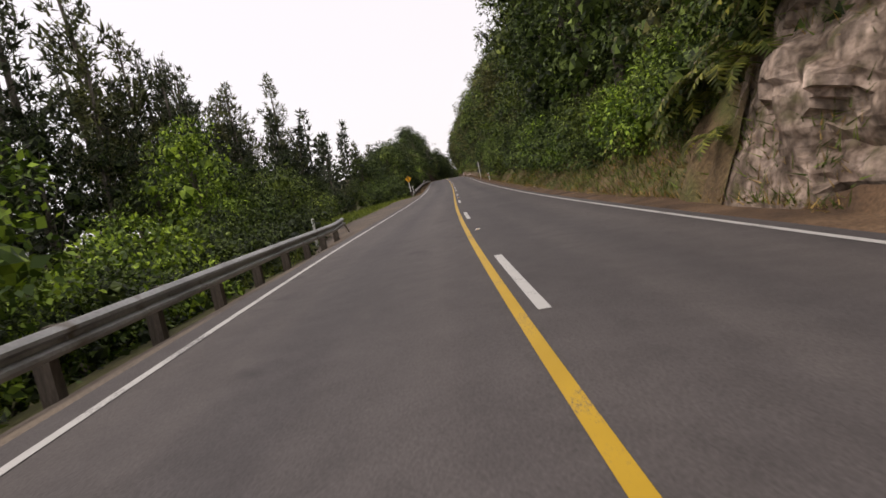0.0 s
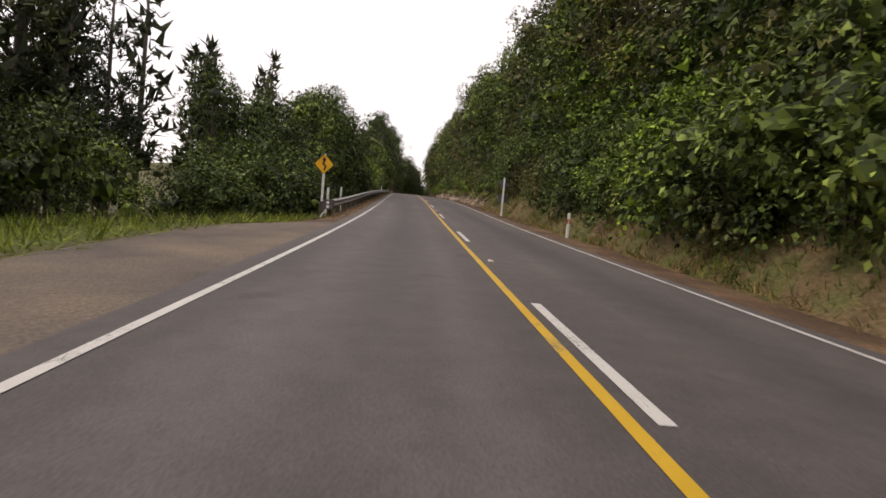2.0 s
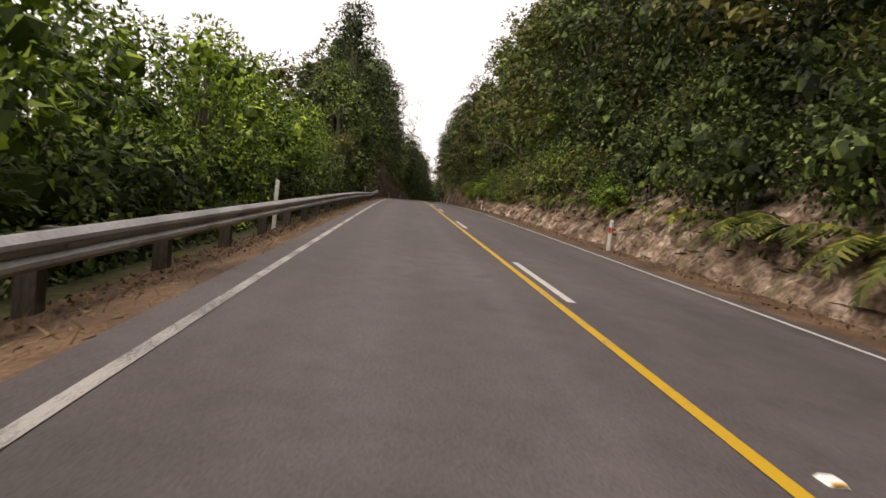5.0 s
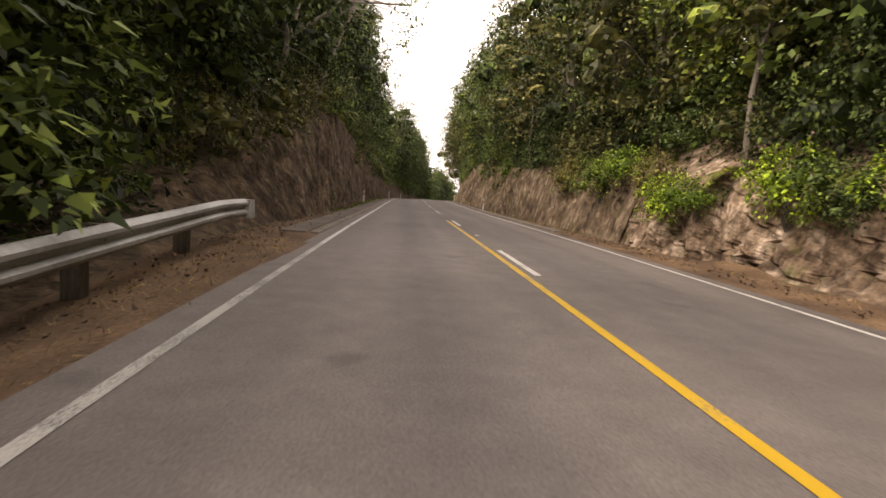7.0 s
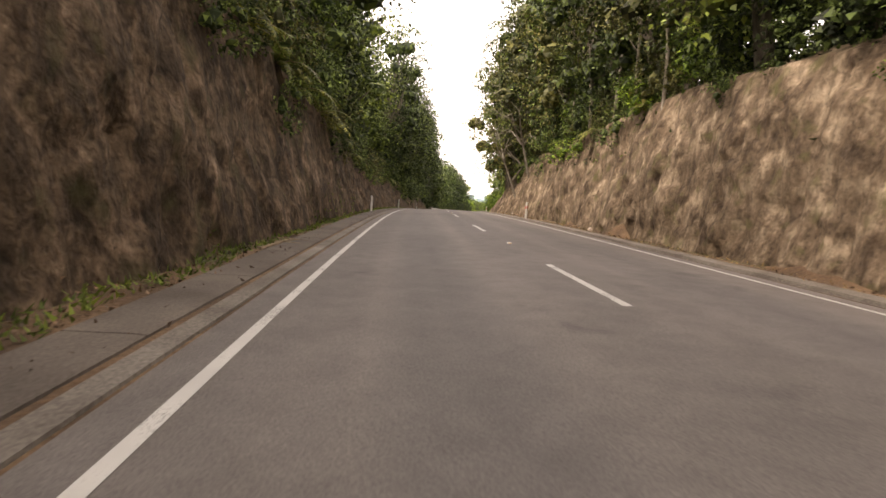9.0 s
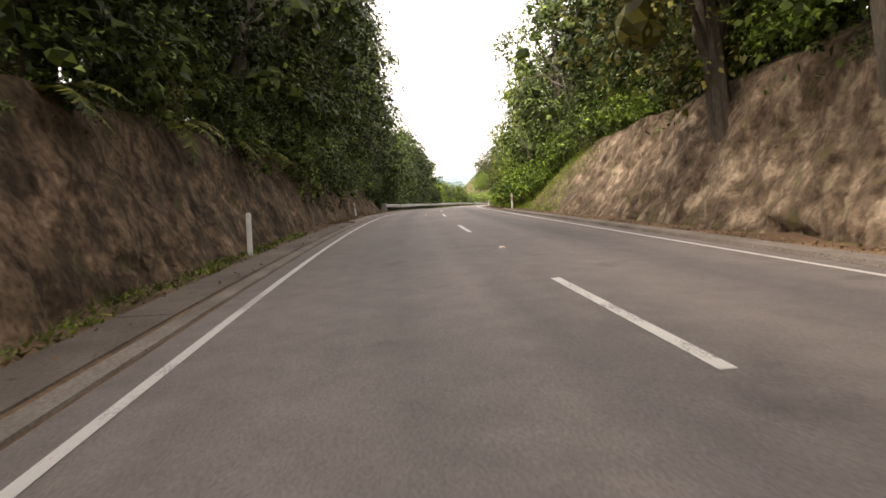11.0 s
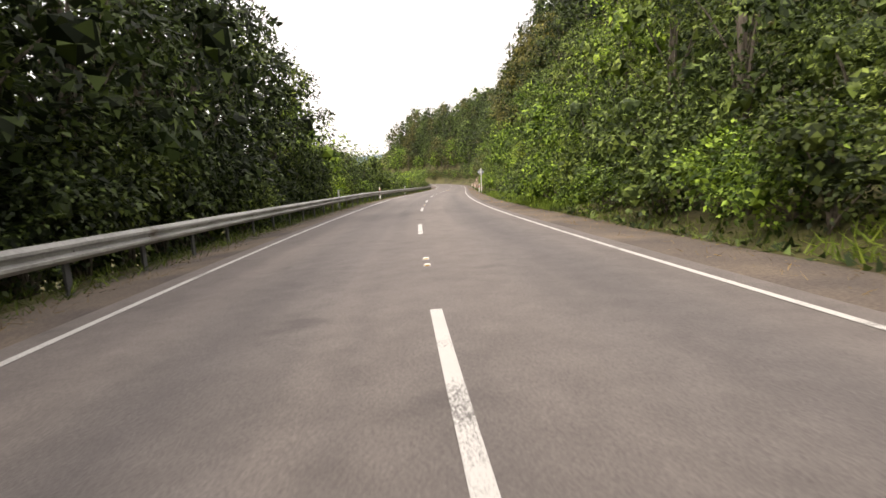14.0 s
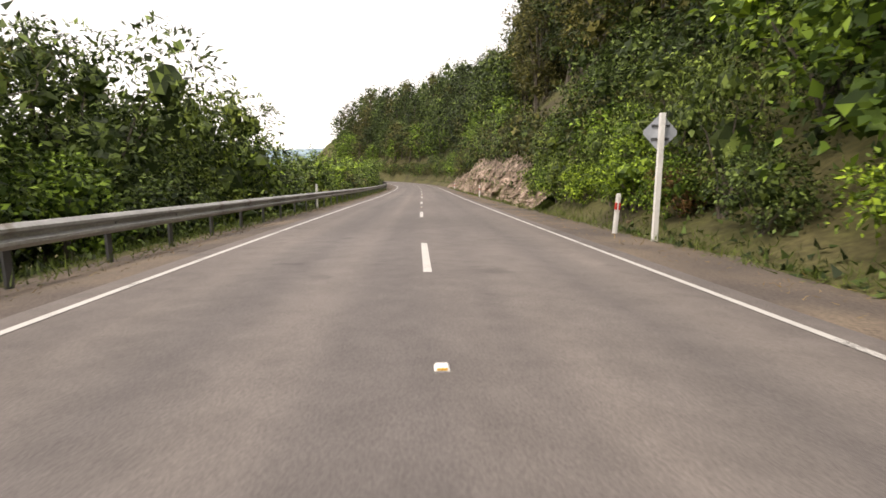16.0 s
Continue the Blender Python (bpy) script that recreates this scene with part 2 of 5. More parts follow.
# left cutting faces away from the sun; its shade is in these colours
M_BANK_L = bank_material("shade_side_clay_bank", (0.165, 0.117, 0.08), (0.082, 0.058, 0.038), (0.038, 0.028, 0.019), (0.058, 0.052, 0.024), 0.8, 0.95)
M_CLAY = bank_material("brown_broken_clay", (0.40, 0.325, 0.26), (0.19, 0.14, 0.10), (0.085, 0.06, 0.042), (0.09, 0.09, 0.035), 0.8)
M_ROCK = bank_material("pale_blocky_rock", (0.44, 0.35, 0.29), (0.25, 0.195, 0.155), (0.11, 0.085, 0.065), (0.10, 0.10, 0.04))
M_SLAB = surface("dirty_channel_slab", [(0.3, (0.075, 0.062, 0.052)), (0.6, (0.12, 0.10, 0.085)), (0.8, (0.16, 0.135, 0.11))], 1.0, 40, 0.92, depth=0.006, speck=0.25)
M_SLOT = surface("dark_slot_floor", [(0.3, (0.03, 0.022, 0.016)), (0.55, (0.05, 0.04, 0.03)), (0.8, (0.09, 0.062, 0.04))], 1.6, 14, 0.9, depth=0.01)
M_STEEL = surface("weathered_galvanised_steel", [(0.3, (0.22, 0.22, 0.21)), (0.55, (0.36, 0.36, 0.345)), (0.8, (0.45, 0.45, 0.43))], 0.8, 18, 0.55, 0.5, bump_by=0.1, depth=0.002, speck=0.14, second=((0.14, 0.11, 0.08), 1.7, 0.6))
M_TIMBER = surface("grey_weathered_timber", [(0.3, (0.05, 0.042, 0.034)), (0.7, (0.12, 0.10, 0.08))], 2.0, 16, 0.9, stretch=(6, 6, 0.5), depth=0.01)
M_BARK = surface("grey_bark", [(0.3, (0.06, 0.05, 0.038)), (0.7, (0.16, 0.14, 0.115))], 1.5, 14, 0.95, stretch=(3, 3, 0.5), depth=0.02)
M_PALE_BARK = surface("pale_bark", [(0.3, (0.14, 0.12, 0.095)), (0.7, (0.30, 0.27, 0.225))], 1.5, 14, 0.95, stretch=(3, 3, 0.6), depth=0.015)
M_DEAD = surface("dry_branch", [(0.3, (0.16, 0.115, 0.075)), (0.7, (0.32, 0.25, 0.17))], 2.5, 16, 0.95, depth=0.01)
M_POST = surface("white_post_paint", [(0.3, (0.62, 0.62, 0.59)), (0.7, (0.78, 0.78, 0.75))], 3, 30, 0.6, depth=0.002, bump_by=0.1, speck=0.08)
M_RED = surface("red_reflector", [(0.3, (0.42, 0.03, 0.02)), (0.7, (0.55, 0.05, 0.03))], 6, 40, 0.4, depth=0.001, bump_by=0.05, speck=0.08)
M_SIGN = surface("yellow_sign_sheet", [(0.3, (0.72, 0.36, 0.01)), (0.7, (0.82, 0.43, 0.015))], 3, 40, 0.45, depth=0.001, bump_by=0.05, speck=0.08)
M_BLACK = surface("black_sheet", [(0.3, (0.012, 0.012, 0.012)), (0.7, (0.02, 0.02, 0.02))], 3, 30, 0.5, depth=0.001, bump_by=0.05, speck=0.08)
M_BACK = surface("grey_aluminium_sheet", [(0.3, (0.065, 0.067, 0.07)), (0.7, (0.11, 0.112, 0.115))], 2.5, 30, 0.55, 0.3, depth=0.001, bump_by=0.05, speck=0.08)
M_PLATE = surface("dull_plate_back", [(0.3, (0.30, 0.33, 0.37)), (0.7, (0.42, 0.45, 0.49))], 3, 30, 0.6, depth=0.001, bump_by=0.05, speck=0.08)
M_STUD = surface("white_stud", [(0.3, (0.7, 0.7, 0.66)), (0.7, (0.85, 0.85, 0.8))], 8, 60, 0.5, depth=0.001, bump_by=0.05, speck=0.08)
M_STONE = surface("broken_pale_rock", [(0.3, (0.26, 0.20, 0.16)), (0.7, (0.52, 0.44, 0.38))], 1.5, 12, 0.92, depth=0.02)
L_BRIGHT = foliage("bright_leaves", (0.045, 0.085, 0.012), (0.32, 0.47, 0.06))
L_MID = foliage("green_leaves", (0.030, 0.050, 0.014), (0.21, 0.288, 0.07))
# dark green leaves; on the left they also carry shade in their colour
L_DARK = foliage("dark_shaded_leaves", (0.014, 0.024, 0.008), (0.098, 0.138, 0.034))
L_OLIVE = foliage("olive_leaves", (0.045, 0.050, 0.016), (0.21, 0.20, 0.065))
L_BROWN = foliage("rusty_leaves", (0.055, 0.034, 0.018), (0.22, 0.135, 0.07))
L_PINE = foliage("pine_needles", (0.032, 0.042, 0.020), (0.115, 0.135, 0.065), 0.2)
L_FERN = foliage("fern_fronds", (0.055, 0.075, 0.015), (0.24, 0.25, 0.055), 0.35)
L_GRASS = foliage("verge_grass", (0.07, 0.098, 0.018), (0.20, 0.26, 0.05), 0.3)
L_STRAW = foliage("dry_grass", (0.11, 0.08, 0.035), (0.32, 0.23, 0.10), 0.25)
L_LUSH = foliage("lush_grass", (0.13, 0.20, 0.025), (0.28, 0.36, 0.06), 0.4)
L_LITTER = foliage("fallen_leaves", (0.07, 0.045, 0.03), (0.24, 0.155, 0.095), 0.1)


# ---- mesh tools ----
def mesh_of(name, verts, faces, mat, smooth=False):
    me = bpy.data.meshes.new(name)
    me.from_pydata([tuple(v) for v in verts], [], [tuple(f) for f in faces])
    me.materials.append(mat)
    if smooth:
        me.polygons.foreach_set("use_smooth", [True] * len(me.polygons))
    me.update()
    return me


def quad_mesh(name, cards, mat):
    """A mesh of loose leaves, given as an array (count, corners, 3)."""
    count, k = cards.shape[:2]
    me = bpy.data.meshes.new(name)
    me.vertices.add(k * count)
    me.vertices.foreach_set("co", np.asarray(cards, dtype=np.float32).ravel())
    me.loops.add(k * count)
    me.loops.foreach_set("vertex_index", np.arange(k * count, dtype=np.int32))
    me.polygons.add(count)
    me.polygons.foreach_set("loop_start", np.arange(0, k * count, k, dtype=np.int32))
    me.materials.append(mat)
    me.update(calc_edges=True)
    return me


def part(name, me, parent, label=""):
    ob = new(name, me)
    ob.parent = parent
    return tagged(ob, label) if label else ob


class Build:
    """Gathers boxes, tubes and sheets into one mesh."""

    def __init__(self):
        self.v, self.f = [], []

    def add(self, verts, faces):
        o = len(self.v)
        self.v += [tuple(p) for p in verts]
        self.f += [tuple(i + o for i in f) for f in faces]
        return self

    def box(self, c, size, m=None, taper=1.0):
        x, y, z = (d / 2 for d in size)
        vs = [Vector((sx * x * (taper if sz > 0 else 1), sy * y * (taper if sz > 0 else 1), sz * z)) for sz in (-1, 1) for sy in (-1, 1) for sx in (-1, 1)]
        vs = [(m @ p if m else p) + Vector(c) for p in vs]
        return self.add(vs, [(0, 2, 3, 1), (4, 5, 7, 6), (0, 1, 5, 4), (1, 3, 7, 5), (3, 2, 6, 7), (2, 0, 4, 6)])

    def tube(self, points, radii, sides=6):
        rings = []
        for i, p in enumerate(points):
            a, b = Vector(points[max(i - 1, 0)]), Vector(points[min(i + 1, len(points) - 1)])
            d = (b - a).normalized()
            e = d.cross(Vector((0.3, 1, 0.1))).normalized()
            g = d.cross(e)
            rings += [Vector(p) + radii[i] * (e * math.cos(q) + g * math.sin(q)) for q in np.arange(sides) * 2 * math.pi / sides]
        fs = [(i * sides + j, i * sides + (j + 1) % sides, (i + 1) * sides + (j + 1) % sides, (i + 1) * sides + j) for i in range(len(points) - 1) for j in range(sides)]
        fs += [tuple(range(sides))[::-1], tuple(range((len(points) - 1) * sides, len(points) * sides))]
        return self.add(rings, fs)

    def mesh(self, name, mat, smooth=False):
        return mesh_of(name, self.v, self.f, mat, smooth)


def unit(a):
    return a / np.maximum(np.linalg.norm(a, axis=1, keepdims=True), 1e-6)


def leaves(rng, places, out, size, width=0.5, droop=0.35, spread=0.8, kite=False):
    """Pointed leaves at places, pointing roughly along out, hanging a little; a kite has its widest part in the middle."""
    n = len(places)
    d = unit(out + spread * rng.normal(size=(n, 3)) * 0.7 + (0, 0, -droop))
    up = unit(out * 0.8 + (0, 0, 0.75) + 0.5 * rng.normal(size=(n, 3)))
    side = unit(np.cross(d, up))
    up = np.cross(side, d)
    ln = (size * rng.uniform(0.65, 1.35, n))[:, None]
    wd = ln * width
    if kite:
        waist = places + d * ln * 0.42 + up * ln * 0.05
        return np.stack([places, waist + side * wd * 0.5, places + d * ln - up * ln * 0.14, waist - side * wd * 0.5], 1)
    foot = places + d * ln * 0.12
    return np.stack([foot + side * wd * 0.6 + up * wd * 0.1, places + d * ln - up * ln * 0.12, foot - side * wd * 0.6 + up * wd * 0.1], 1)


def ball(rng, n):
    return unit(rng.normal(size=(n, 3)))


# ---- terrain ----
# along, where the verge ends, height of the face, its run, slope beyond
LEFT = [
    (-60, 5.0, -1.6, 3.5, -0.10), (10, 5.4, -1.2, 3.5, -0.10), (18, 6.0, -0.8, 3, -0.08), (24, 10.5, -0.4, 3, -0.06), (42, 10.5, -0.4, 3, -0.06),
    (52, 6.0, -0.5, 3, -0.15), (60, 5.6, -0.8, 3, -0.15), (148, 5.6, -0.8, 3, -0.1), (156, 5.6, 0.0, 1.5, 0.2), (163, 5.3, 1.6, 1.2, 0.3), (170, 4.9, 3.4, 0.9, 0.3), (177, 4.8, 4.9, 0.8, 0.3),
    (186, 5.1, 4.8, 0.8, 0.3), (194, 5.2, 4.7, 0.8, 0.3), (202, 4.9, 4.4, 0.8, 0.3), (212, 4.8, 3.6, 0.8, 0.3), (228, 5.0, 2.7, 0.9, 0.3), (258, 5.3, 2.7, 1.0, 0.3), (267, 5.9, 2.9, 1.1, 0.3), (277, 6.0, 3.0, 1.2, 0.2), (283.5, 6.3, 2.5, 1.3, 0.1),
    (288, 5.8, -0.8, 3, -0.2), (540, 5.8, -0.9, 3, -0.2)]
RIGHT = [
    (-60, 3.9, 2.5, 1.2, 1.1), (-6, 3.8, 3.6, 0.9, 1.1), (3.4, 3.8, 3.1, 0.9, 1.1), (7.5, 3.8, 1.3, 1.3, 1.1), (12, 3.8, 1.0, 1.3, 1.1), (20, 3.8, 0.9, 1.2, 1.1), (45, 4.1, 1.2, 1.2, 1.1), (60, 4.2, 1.0, 0.9, 1.1),
    (90, 4.3, 0.9, 0.6, 1.1), (110, 4.4, 0.95, 0.6, 1.1), (140, 4.5, 1.2, 0.8, 1.0), (153, 5.2, 1.4, 0.9, 0.9), (165, 4.5, 2.2, 0.7, 0.6), (187, 4.5, 3.0, 0.6, 0.5),
    (205, 4.5, 4.2, 0.8, 0.4), (225, 4.7, 3.8, 0.9, 0.4), (245, 4.9, 3.2, 1.4, 0.5), (258, 4.8, 3.0, 2.2, 0.5), (270, 4.8, 1.0, 2.5, 0.45), (285, 4.6, 0.4, 2, 0.45),
    (322, 4.7, 0.45, 1.8, 0.5), (340, 4.8, 0.5, 1.5, 0.72), (352, 4.75, 0.6, 1.2, 0.95), (365, 4.7, 0.8, 1.0, 1.25), (378, 4.7, 1.6, 0.8, 1.3), (400, 4.7, 2.2, 0.8, 1.3), (425, 4.7, 0.8, 1.0, 1.3), (540, 4.7, 0.8, 1.0, 1.2)]
# fall of the left verge, by place along the road
DROP_S = [-60, 16, 21, 52, 60, 150, 157, 283, 290, 540]
DROP = [0.30, 0.30, 0.05, 0.05, 0.28, 0.32, 0.02, 0.02, 0.12, 0.12]
PAVE_L, PAVE_R = EDGE_L + 0.35, EDGE_R + 0.35


LEFT, RIGHT = np.array(LEFT), np.array(RIGHT)


def table(rows, s):
    return [np.interp(s, rows[:, 0], rows[:, i]) for i in range(1, 5)]


def ground_z(s, u, rough=True):
    """The height of the ground beside the road."""
    flat, high, wide, slope = table(LEFT if u < 0 else RIGHT, s)
    uc = max(-PAVE_L, min(PAVE_R, u))
    z = paved_z(s, uc)
    d = abs(u) - flat
    beyond = max(0.0, min(abs(u), flat) - abs(uc))
    z -= (0.02 if u > 0 else float(np.interp(s, DROP_S, DROP))) * beyond
    if d > 0:
        q = min(1.0, d / wide)
        z += high * (q * q * (3 - 2 * q) if high < 0 else q)
        far = max(0.0, d - wide)
        lim = 26.0
        z += slope * (lim * (1 - math.exp(-far / lim)))
        if u < 0 and far > 8:
            k = min(1.0, (far - 8) / 40)
            rise = high + slope * (lim * (1 - math.exp(-far / lim)))
            z += k * k * (3 - 2 * k) * (1.0 - rise)
        if rough:
            x, y = plan(s, u)
            z += min(1.0, d / 3) * 0.5 * noise.noise((x * 0.13, y * 0.13, 0)) + min(1.0, d / 30) * 3 * noise.noise((x * 0.02, y * 0.02, 5))
    return z


def spot(s, u, dz=0.0):
    x, y = plan(s, u)
    return Vector((x, y, ground_z(s, u) + dz))


def strip(name, stations, columns, height, mat, uv=False):
    """A sheet over the plan: one row of points for each station along the road."""
    vs = [(*plan(s, u), height(s, u)) for s in stations for u in columns]
    w = len(columns)
    fs = [(i * w + j, i * w + j + 1, (i + 1) * w + j + 1, (i + 1) * w + j) for i in range(len(stations) - 1) for j in range(w - 1)]
    me = mesh_of(name, vs, fs, mat, True)
    if uv:
        layer = me.uv_layers.new(name="along")
        for loop in me.loops:
            i, j = divmod(loop.vertex_index, w)
            layer.data[loop.index].uv = (columns[j], stations[i])
    return me


def banked(s, u):
    """Where a cut bank has a rough face of its own."""
    return 152.5 < s < 289.5 if u < 0 else (-41 < s < 282.5 or 361 < s < 428.5)


def bed(s, u):
    z = ground_z(s, u)
    flat, high, wide, _ = table(LEFT if u < 0 else RIGHT, s)
    if high > 0.35 and 0 < abs(u) - flat < wide + 0.55 and banked(s, u):
        z = ground_z(s, math.copysign(flat, u), False) - 0.1
    inside = abs(u) < min(flat, 6.6) - 0.3
    return z - (0.10 if inside else 0.0)


cols = sorted({round(v, 2) for v in [-170, -130, -100, -75, -55, -42, -33, -27, -22, -18, -15, -13, -11.5, -10, -9, -8.2, -7.5, -6.9, -6.4, -6.0, -5.6, -5.2, -4.8, -4.4, -4.0, -PAVE_L - 0.03, -PAVE_L + 0.05, 0, PAVE_R - 0.05, PAVE_R + 0.03, 3.6, 3.9, 4.2, 4.5, 4.8, 5.1, 5.5, 6, 6.5, 7, 7.7, 8.5, 9.5, 10.5, 12, 13.5, 15, 17.5, 20, 24, 28, 34, 42, 55, 75, 100, 130, 170]})
ground = new("ground", strip("ground", np.arange(-60, 555, 1.5), cols, bed, M_GROUND))
tagged(ground, "soil and leaf litter on the roadside slopes", "ground", kind="structure")
plain = new("valley", mesh_of("valley", [(-4500, -4500, -34), (4500, -4500, -34), (4500, 4500, -34), (-4500, 4500, -34)], [(0, 1, 2, 3)], M_GROUND))
tagged(plain, "low green valley floor far below the road", "valley", kind="structure")
lanes = [-PAVE_L, -2.4, -1.5, -0.6, 0, 0.8, 1.7, PAVE_R]
road = new("road", strip("road", np.arange(-60, 540, 1.0), lanes, paved_z, M_ROAD, True))
tagged(road, "two-lane road of worn grey chip-seal asphalt", "road", kind="structure")

# far hills across the valley, distance haze painted into their pale colour
b = Build()
arc = np.linspace(-1.9, 1.2, 90)
for k, a in enumerate(arc):
    x, y = -math.sin(a) * -1900, math.cos(a) * 1900
    b.v += [(x, y, -36), (x * 1.05, y * 1.05, 6 + 26 * noise.noise((a * 2.2, 0, 0)) + 9 * noise.noise((a * 9, 4, 0))), (x * 1.3, y * 1.3, -36)]
    if k:
        o = 3 * k
        b.f += [(o - 3, o, o + 1, o - 2), (o - 2, o + 1, o + 2, o - 1)]
tagged(new("distant_hills", b.mesh("distant_hills", M_HAZE)), "wooded hills across the valley, haze painted into their pale blue", "hills", kind="structure")

# gravel shoulders, lying just over the soil
def shoulder(name, s0, s1, inner, outer, side, mat, label):
    n = 7
    stations = np.arange(s0, s1 + 0.1, 1.0)
    vs, w = [], n
    for s in stations:
        o = outer(s) + 0.25 * noise.noise((s * 0.35, side, 0))
        for j in range(n):
            d = inner - 0.12 + (o - inner + 0.12) * j / (n - 1)
            z = ground_z(s, side * d, False) + (-0.012 if j == 0 else 0.015) - (0.05 if j == n - 1 else 0)
            vs.append((*plan(s, side * d), z))
    fs = [(i * w + j, i * w + j + 1, (i + 1) * w + j + 1, (i + 1) * w + j) for i in range(len(stations) - 1) for j in range(w - 1)]
    ob = new(name, mesh_of(name, vs, fs, mat, True))
    return tagged(ob, label, "verge", kind="structure")


left_to = lambda s: min(table(LEFT, s)[0] - 0.05, 6.6)
right_to = lambda s: table(RIGHT, s)[0] - 0.02
shoulder("verge_left", -58, 54, PAVE_L, left_to, -1, M_GRAVEL, "brown gravel verge and lay-by")
shoulder("verge_left_rail", 54, 158, EDGE_L + 0.2, left_to, -1, M_LITTER, "rusty brown leaf litter under the guardrail")
shoulder("verge_left_cutting", 158, 284, PAVE_L, left_to, -1, M_LITTER, "leaf litter at the foot of the cutting")
shoulder("verge_left_bush", 284, 535, PAVE_L, left_to, -1, M_GRAVEL, "brown gravel verge with straw")
shoulder("verge_right", -58, 265, PAVE_R, right_to, 1, M_LITTER, "narrow verge of rusty litter and gravel")
shoulder("verge_right_bush", 265, 535, PAVE_R, right_to, 1, M_GRAVEL, "grey-brown gravel verge with straw")
tagged(new("grass_patch", strip("grass_patch", np.arange(10, 60.1, 1.0), [-16, -14, -12, -10, -8.5, -7.2, -6.2], lambda s, u: ground_z(s, u) + (0.03 if u < -6.3 else -0.02), M_LAWN)), "green grass behind the gravel lay-by", "grass", kind="structure")


# cut banks: rough faces with ledges and gullies
def bank(name, side, s0, s1, mat, label, rough=1.0, block=0.0, step=0.2):
    rows = LEFT if side < 0 else RIGHT
    stations, levels = np.arange(s0, s1 + step / 2, step), np.linspace(-0.05, 1.0, 30)
    vs, w = [], len(levels) + 4
    for s in stations:
        flat, high, wide, _ = table(rows, s)
        for q in levels:
            d = flat - 0.12 + wide * q
            x, y = plan(s, side * d)
            z = ground_z(s, side * flat, False) + max(high, 0.05) * q
            k = (noise.noise((x * 0.45, y * 0.45, z * 0.4)) * 0.30 + noise.noise((x * 1.5, y * 1.5, z * 1.1 + 9)) * 0.10) * rough * min(1.0, high / 2.5)
            if block:
                wx = 0.3 * noise.noise((x * 0.8, y * 0.8, z * 0.8))
                k += block * (noise.cell((x * 0.6 + wx, y * 0.8 + 2 * wx, z * 0.55 + 2 * wx)) - 0.5 + 0.5 * (noise.cell((x * 1.7 + 2 * wx, y * 2.3 + wx, z * 1.5 + 3 * wx)) - 0.5))
            crack = abs(noise.noise((x * 0.9, y * 0.9, z * 0.25 + 4)))
            k -= rough * 0.14 * max(0.0, 1 - crack * 9) * min(1.0, high / 2.5)
            k += rough * (0.035 * noise.noise((x * 4, y * 4, z * 4)) + 0.02 * noise.noise((x * 9, y * 9, z * 9)))
            k *= min(1.0, (s - s0 + 0.2) / 1.6, (s1 - s + 0.2) / 1.6)
            k -= 0.25 * max(0.0, q - 0.9)
            x, y = plan(s, side * (d - k))
            vs.append((x, y, z + 0.10 * noise.noise((x, y, 3)) * q))
        for more in (0.25, 0.6, 1.1, 1.7):
            d = flat + wide + more
            x, y = plan(s, side * d)
            vs.append((x, y, ground_z(s, side * d) + 0.02 + 0.06 * noise.noise((x * 1.5, y * 1.5, 1))))
    fs = [(i * w + j, i * w + j + 1, (i + 1) * w + j + 1, (i + 1) * w + j) for i in range(len(stations) - 1) for j in range(w - 1)]
    return tagged(new(name, mesh_of(name, vs, fs, mat, block < 0.1)), label, "bank", kind="structure")


bank("bank_left", -1, 153, 256, M_BANK_L, "steep brown streaked clay cutting, painted darker as the shaded side", 0.65, 0.05)
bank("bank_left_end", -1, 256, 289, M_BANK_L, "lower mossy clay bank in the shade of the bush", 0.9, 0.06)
bank("bank_right_rock", 1, -40, 5.0, M_ROCK, "pale blocky rock face at the start of the bank", 1.0, 0.2)
bank("bank_right_grass", 1, 4.6, 80, M_GRASSY, "low earth bank grown over with dry grass", 1.6)
bank("bank_right_blocks", 1, 79.6, 164, M_CLAY, "low face of broken brown clay and rock under ferns", 1.5, 0.12)
bank("bank_right", 1, 163.6, 262, M_BANK_R, "pale brown clay and rock cutting, weathered and streaked", 0.85, 0.075)
bank("bank_right_end", 1, 261.6, 282, M_GRASSY, "sloping grassy clay bank", 1.6)
bank("bank_right_far", 1, 362, 428, M_ROCK, "low pale rock cutting beside the road", 1.6, 0.3)


# ---- road markings ----
def stripe(name, s0, s1, u, width, mat, label, step=1.0):
    stations = np.arange(s0, s1 + step / 2, step) if s1 - s0 > 4 else np.linspace(s0, s1, 5)
    ob = new(name, strip(name, stations, [u - width / 2, u + width / 2], lambda s, v: paved_z(s, v) + 0.006, mat))
    return tagged(ob, label, "road marking", kind="structure")


stripe("edge_line_left", -58, 66, -EDGE_L, 0.095, M_WHITE, "worn white edge line")
stripe("edge_line_left_faded", 66, 158, -EDGE_L, 0.095, M_WORN, "faded and dusty white edge line")
stripe("edge_line_left_far", 158, 530, -EDGE_L, 0.095, M_WHITE, "worn white edge line")
stripe("edge_line_right", -58, 530, EDGE_R, 0.09, M_WHITE, "worn white edge line")
stripe("no_passing_line", -58, 168.4, -YELLOW, 0.09, M_YELLOW, "solid yellow no-passing line")
for i in range(-5, 48):
    s0 = 10 * i + (5 if i >= 15 else 0)
    stripe("centre_dash", s0, s0 + 3, 0.0, 0.10, M_WHITE, "white centre line dash, slightly worn")

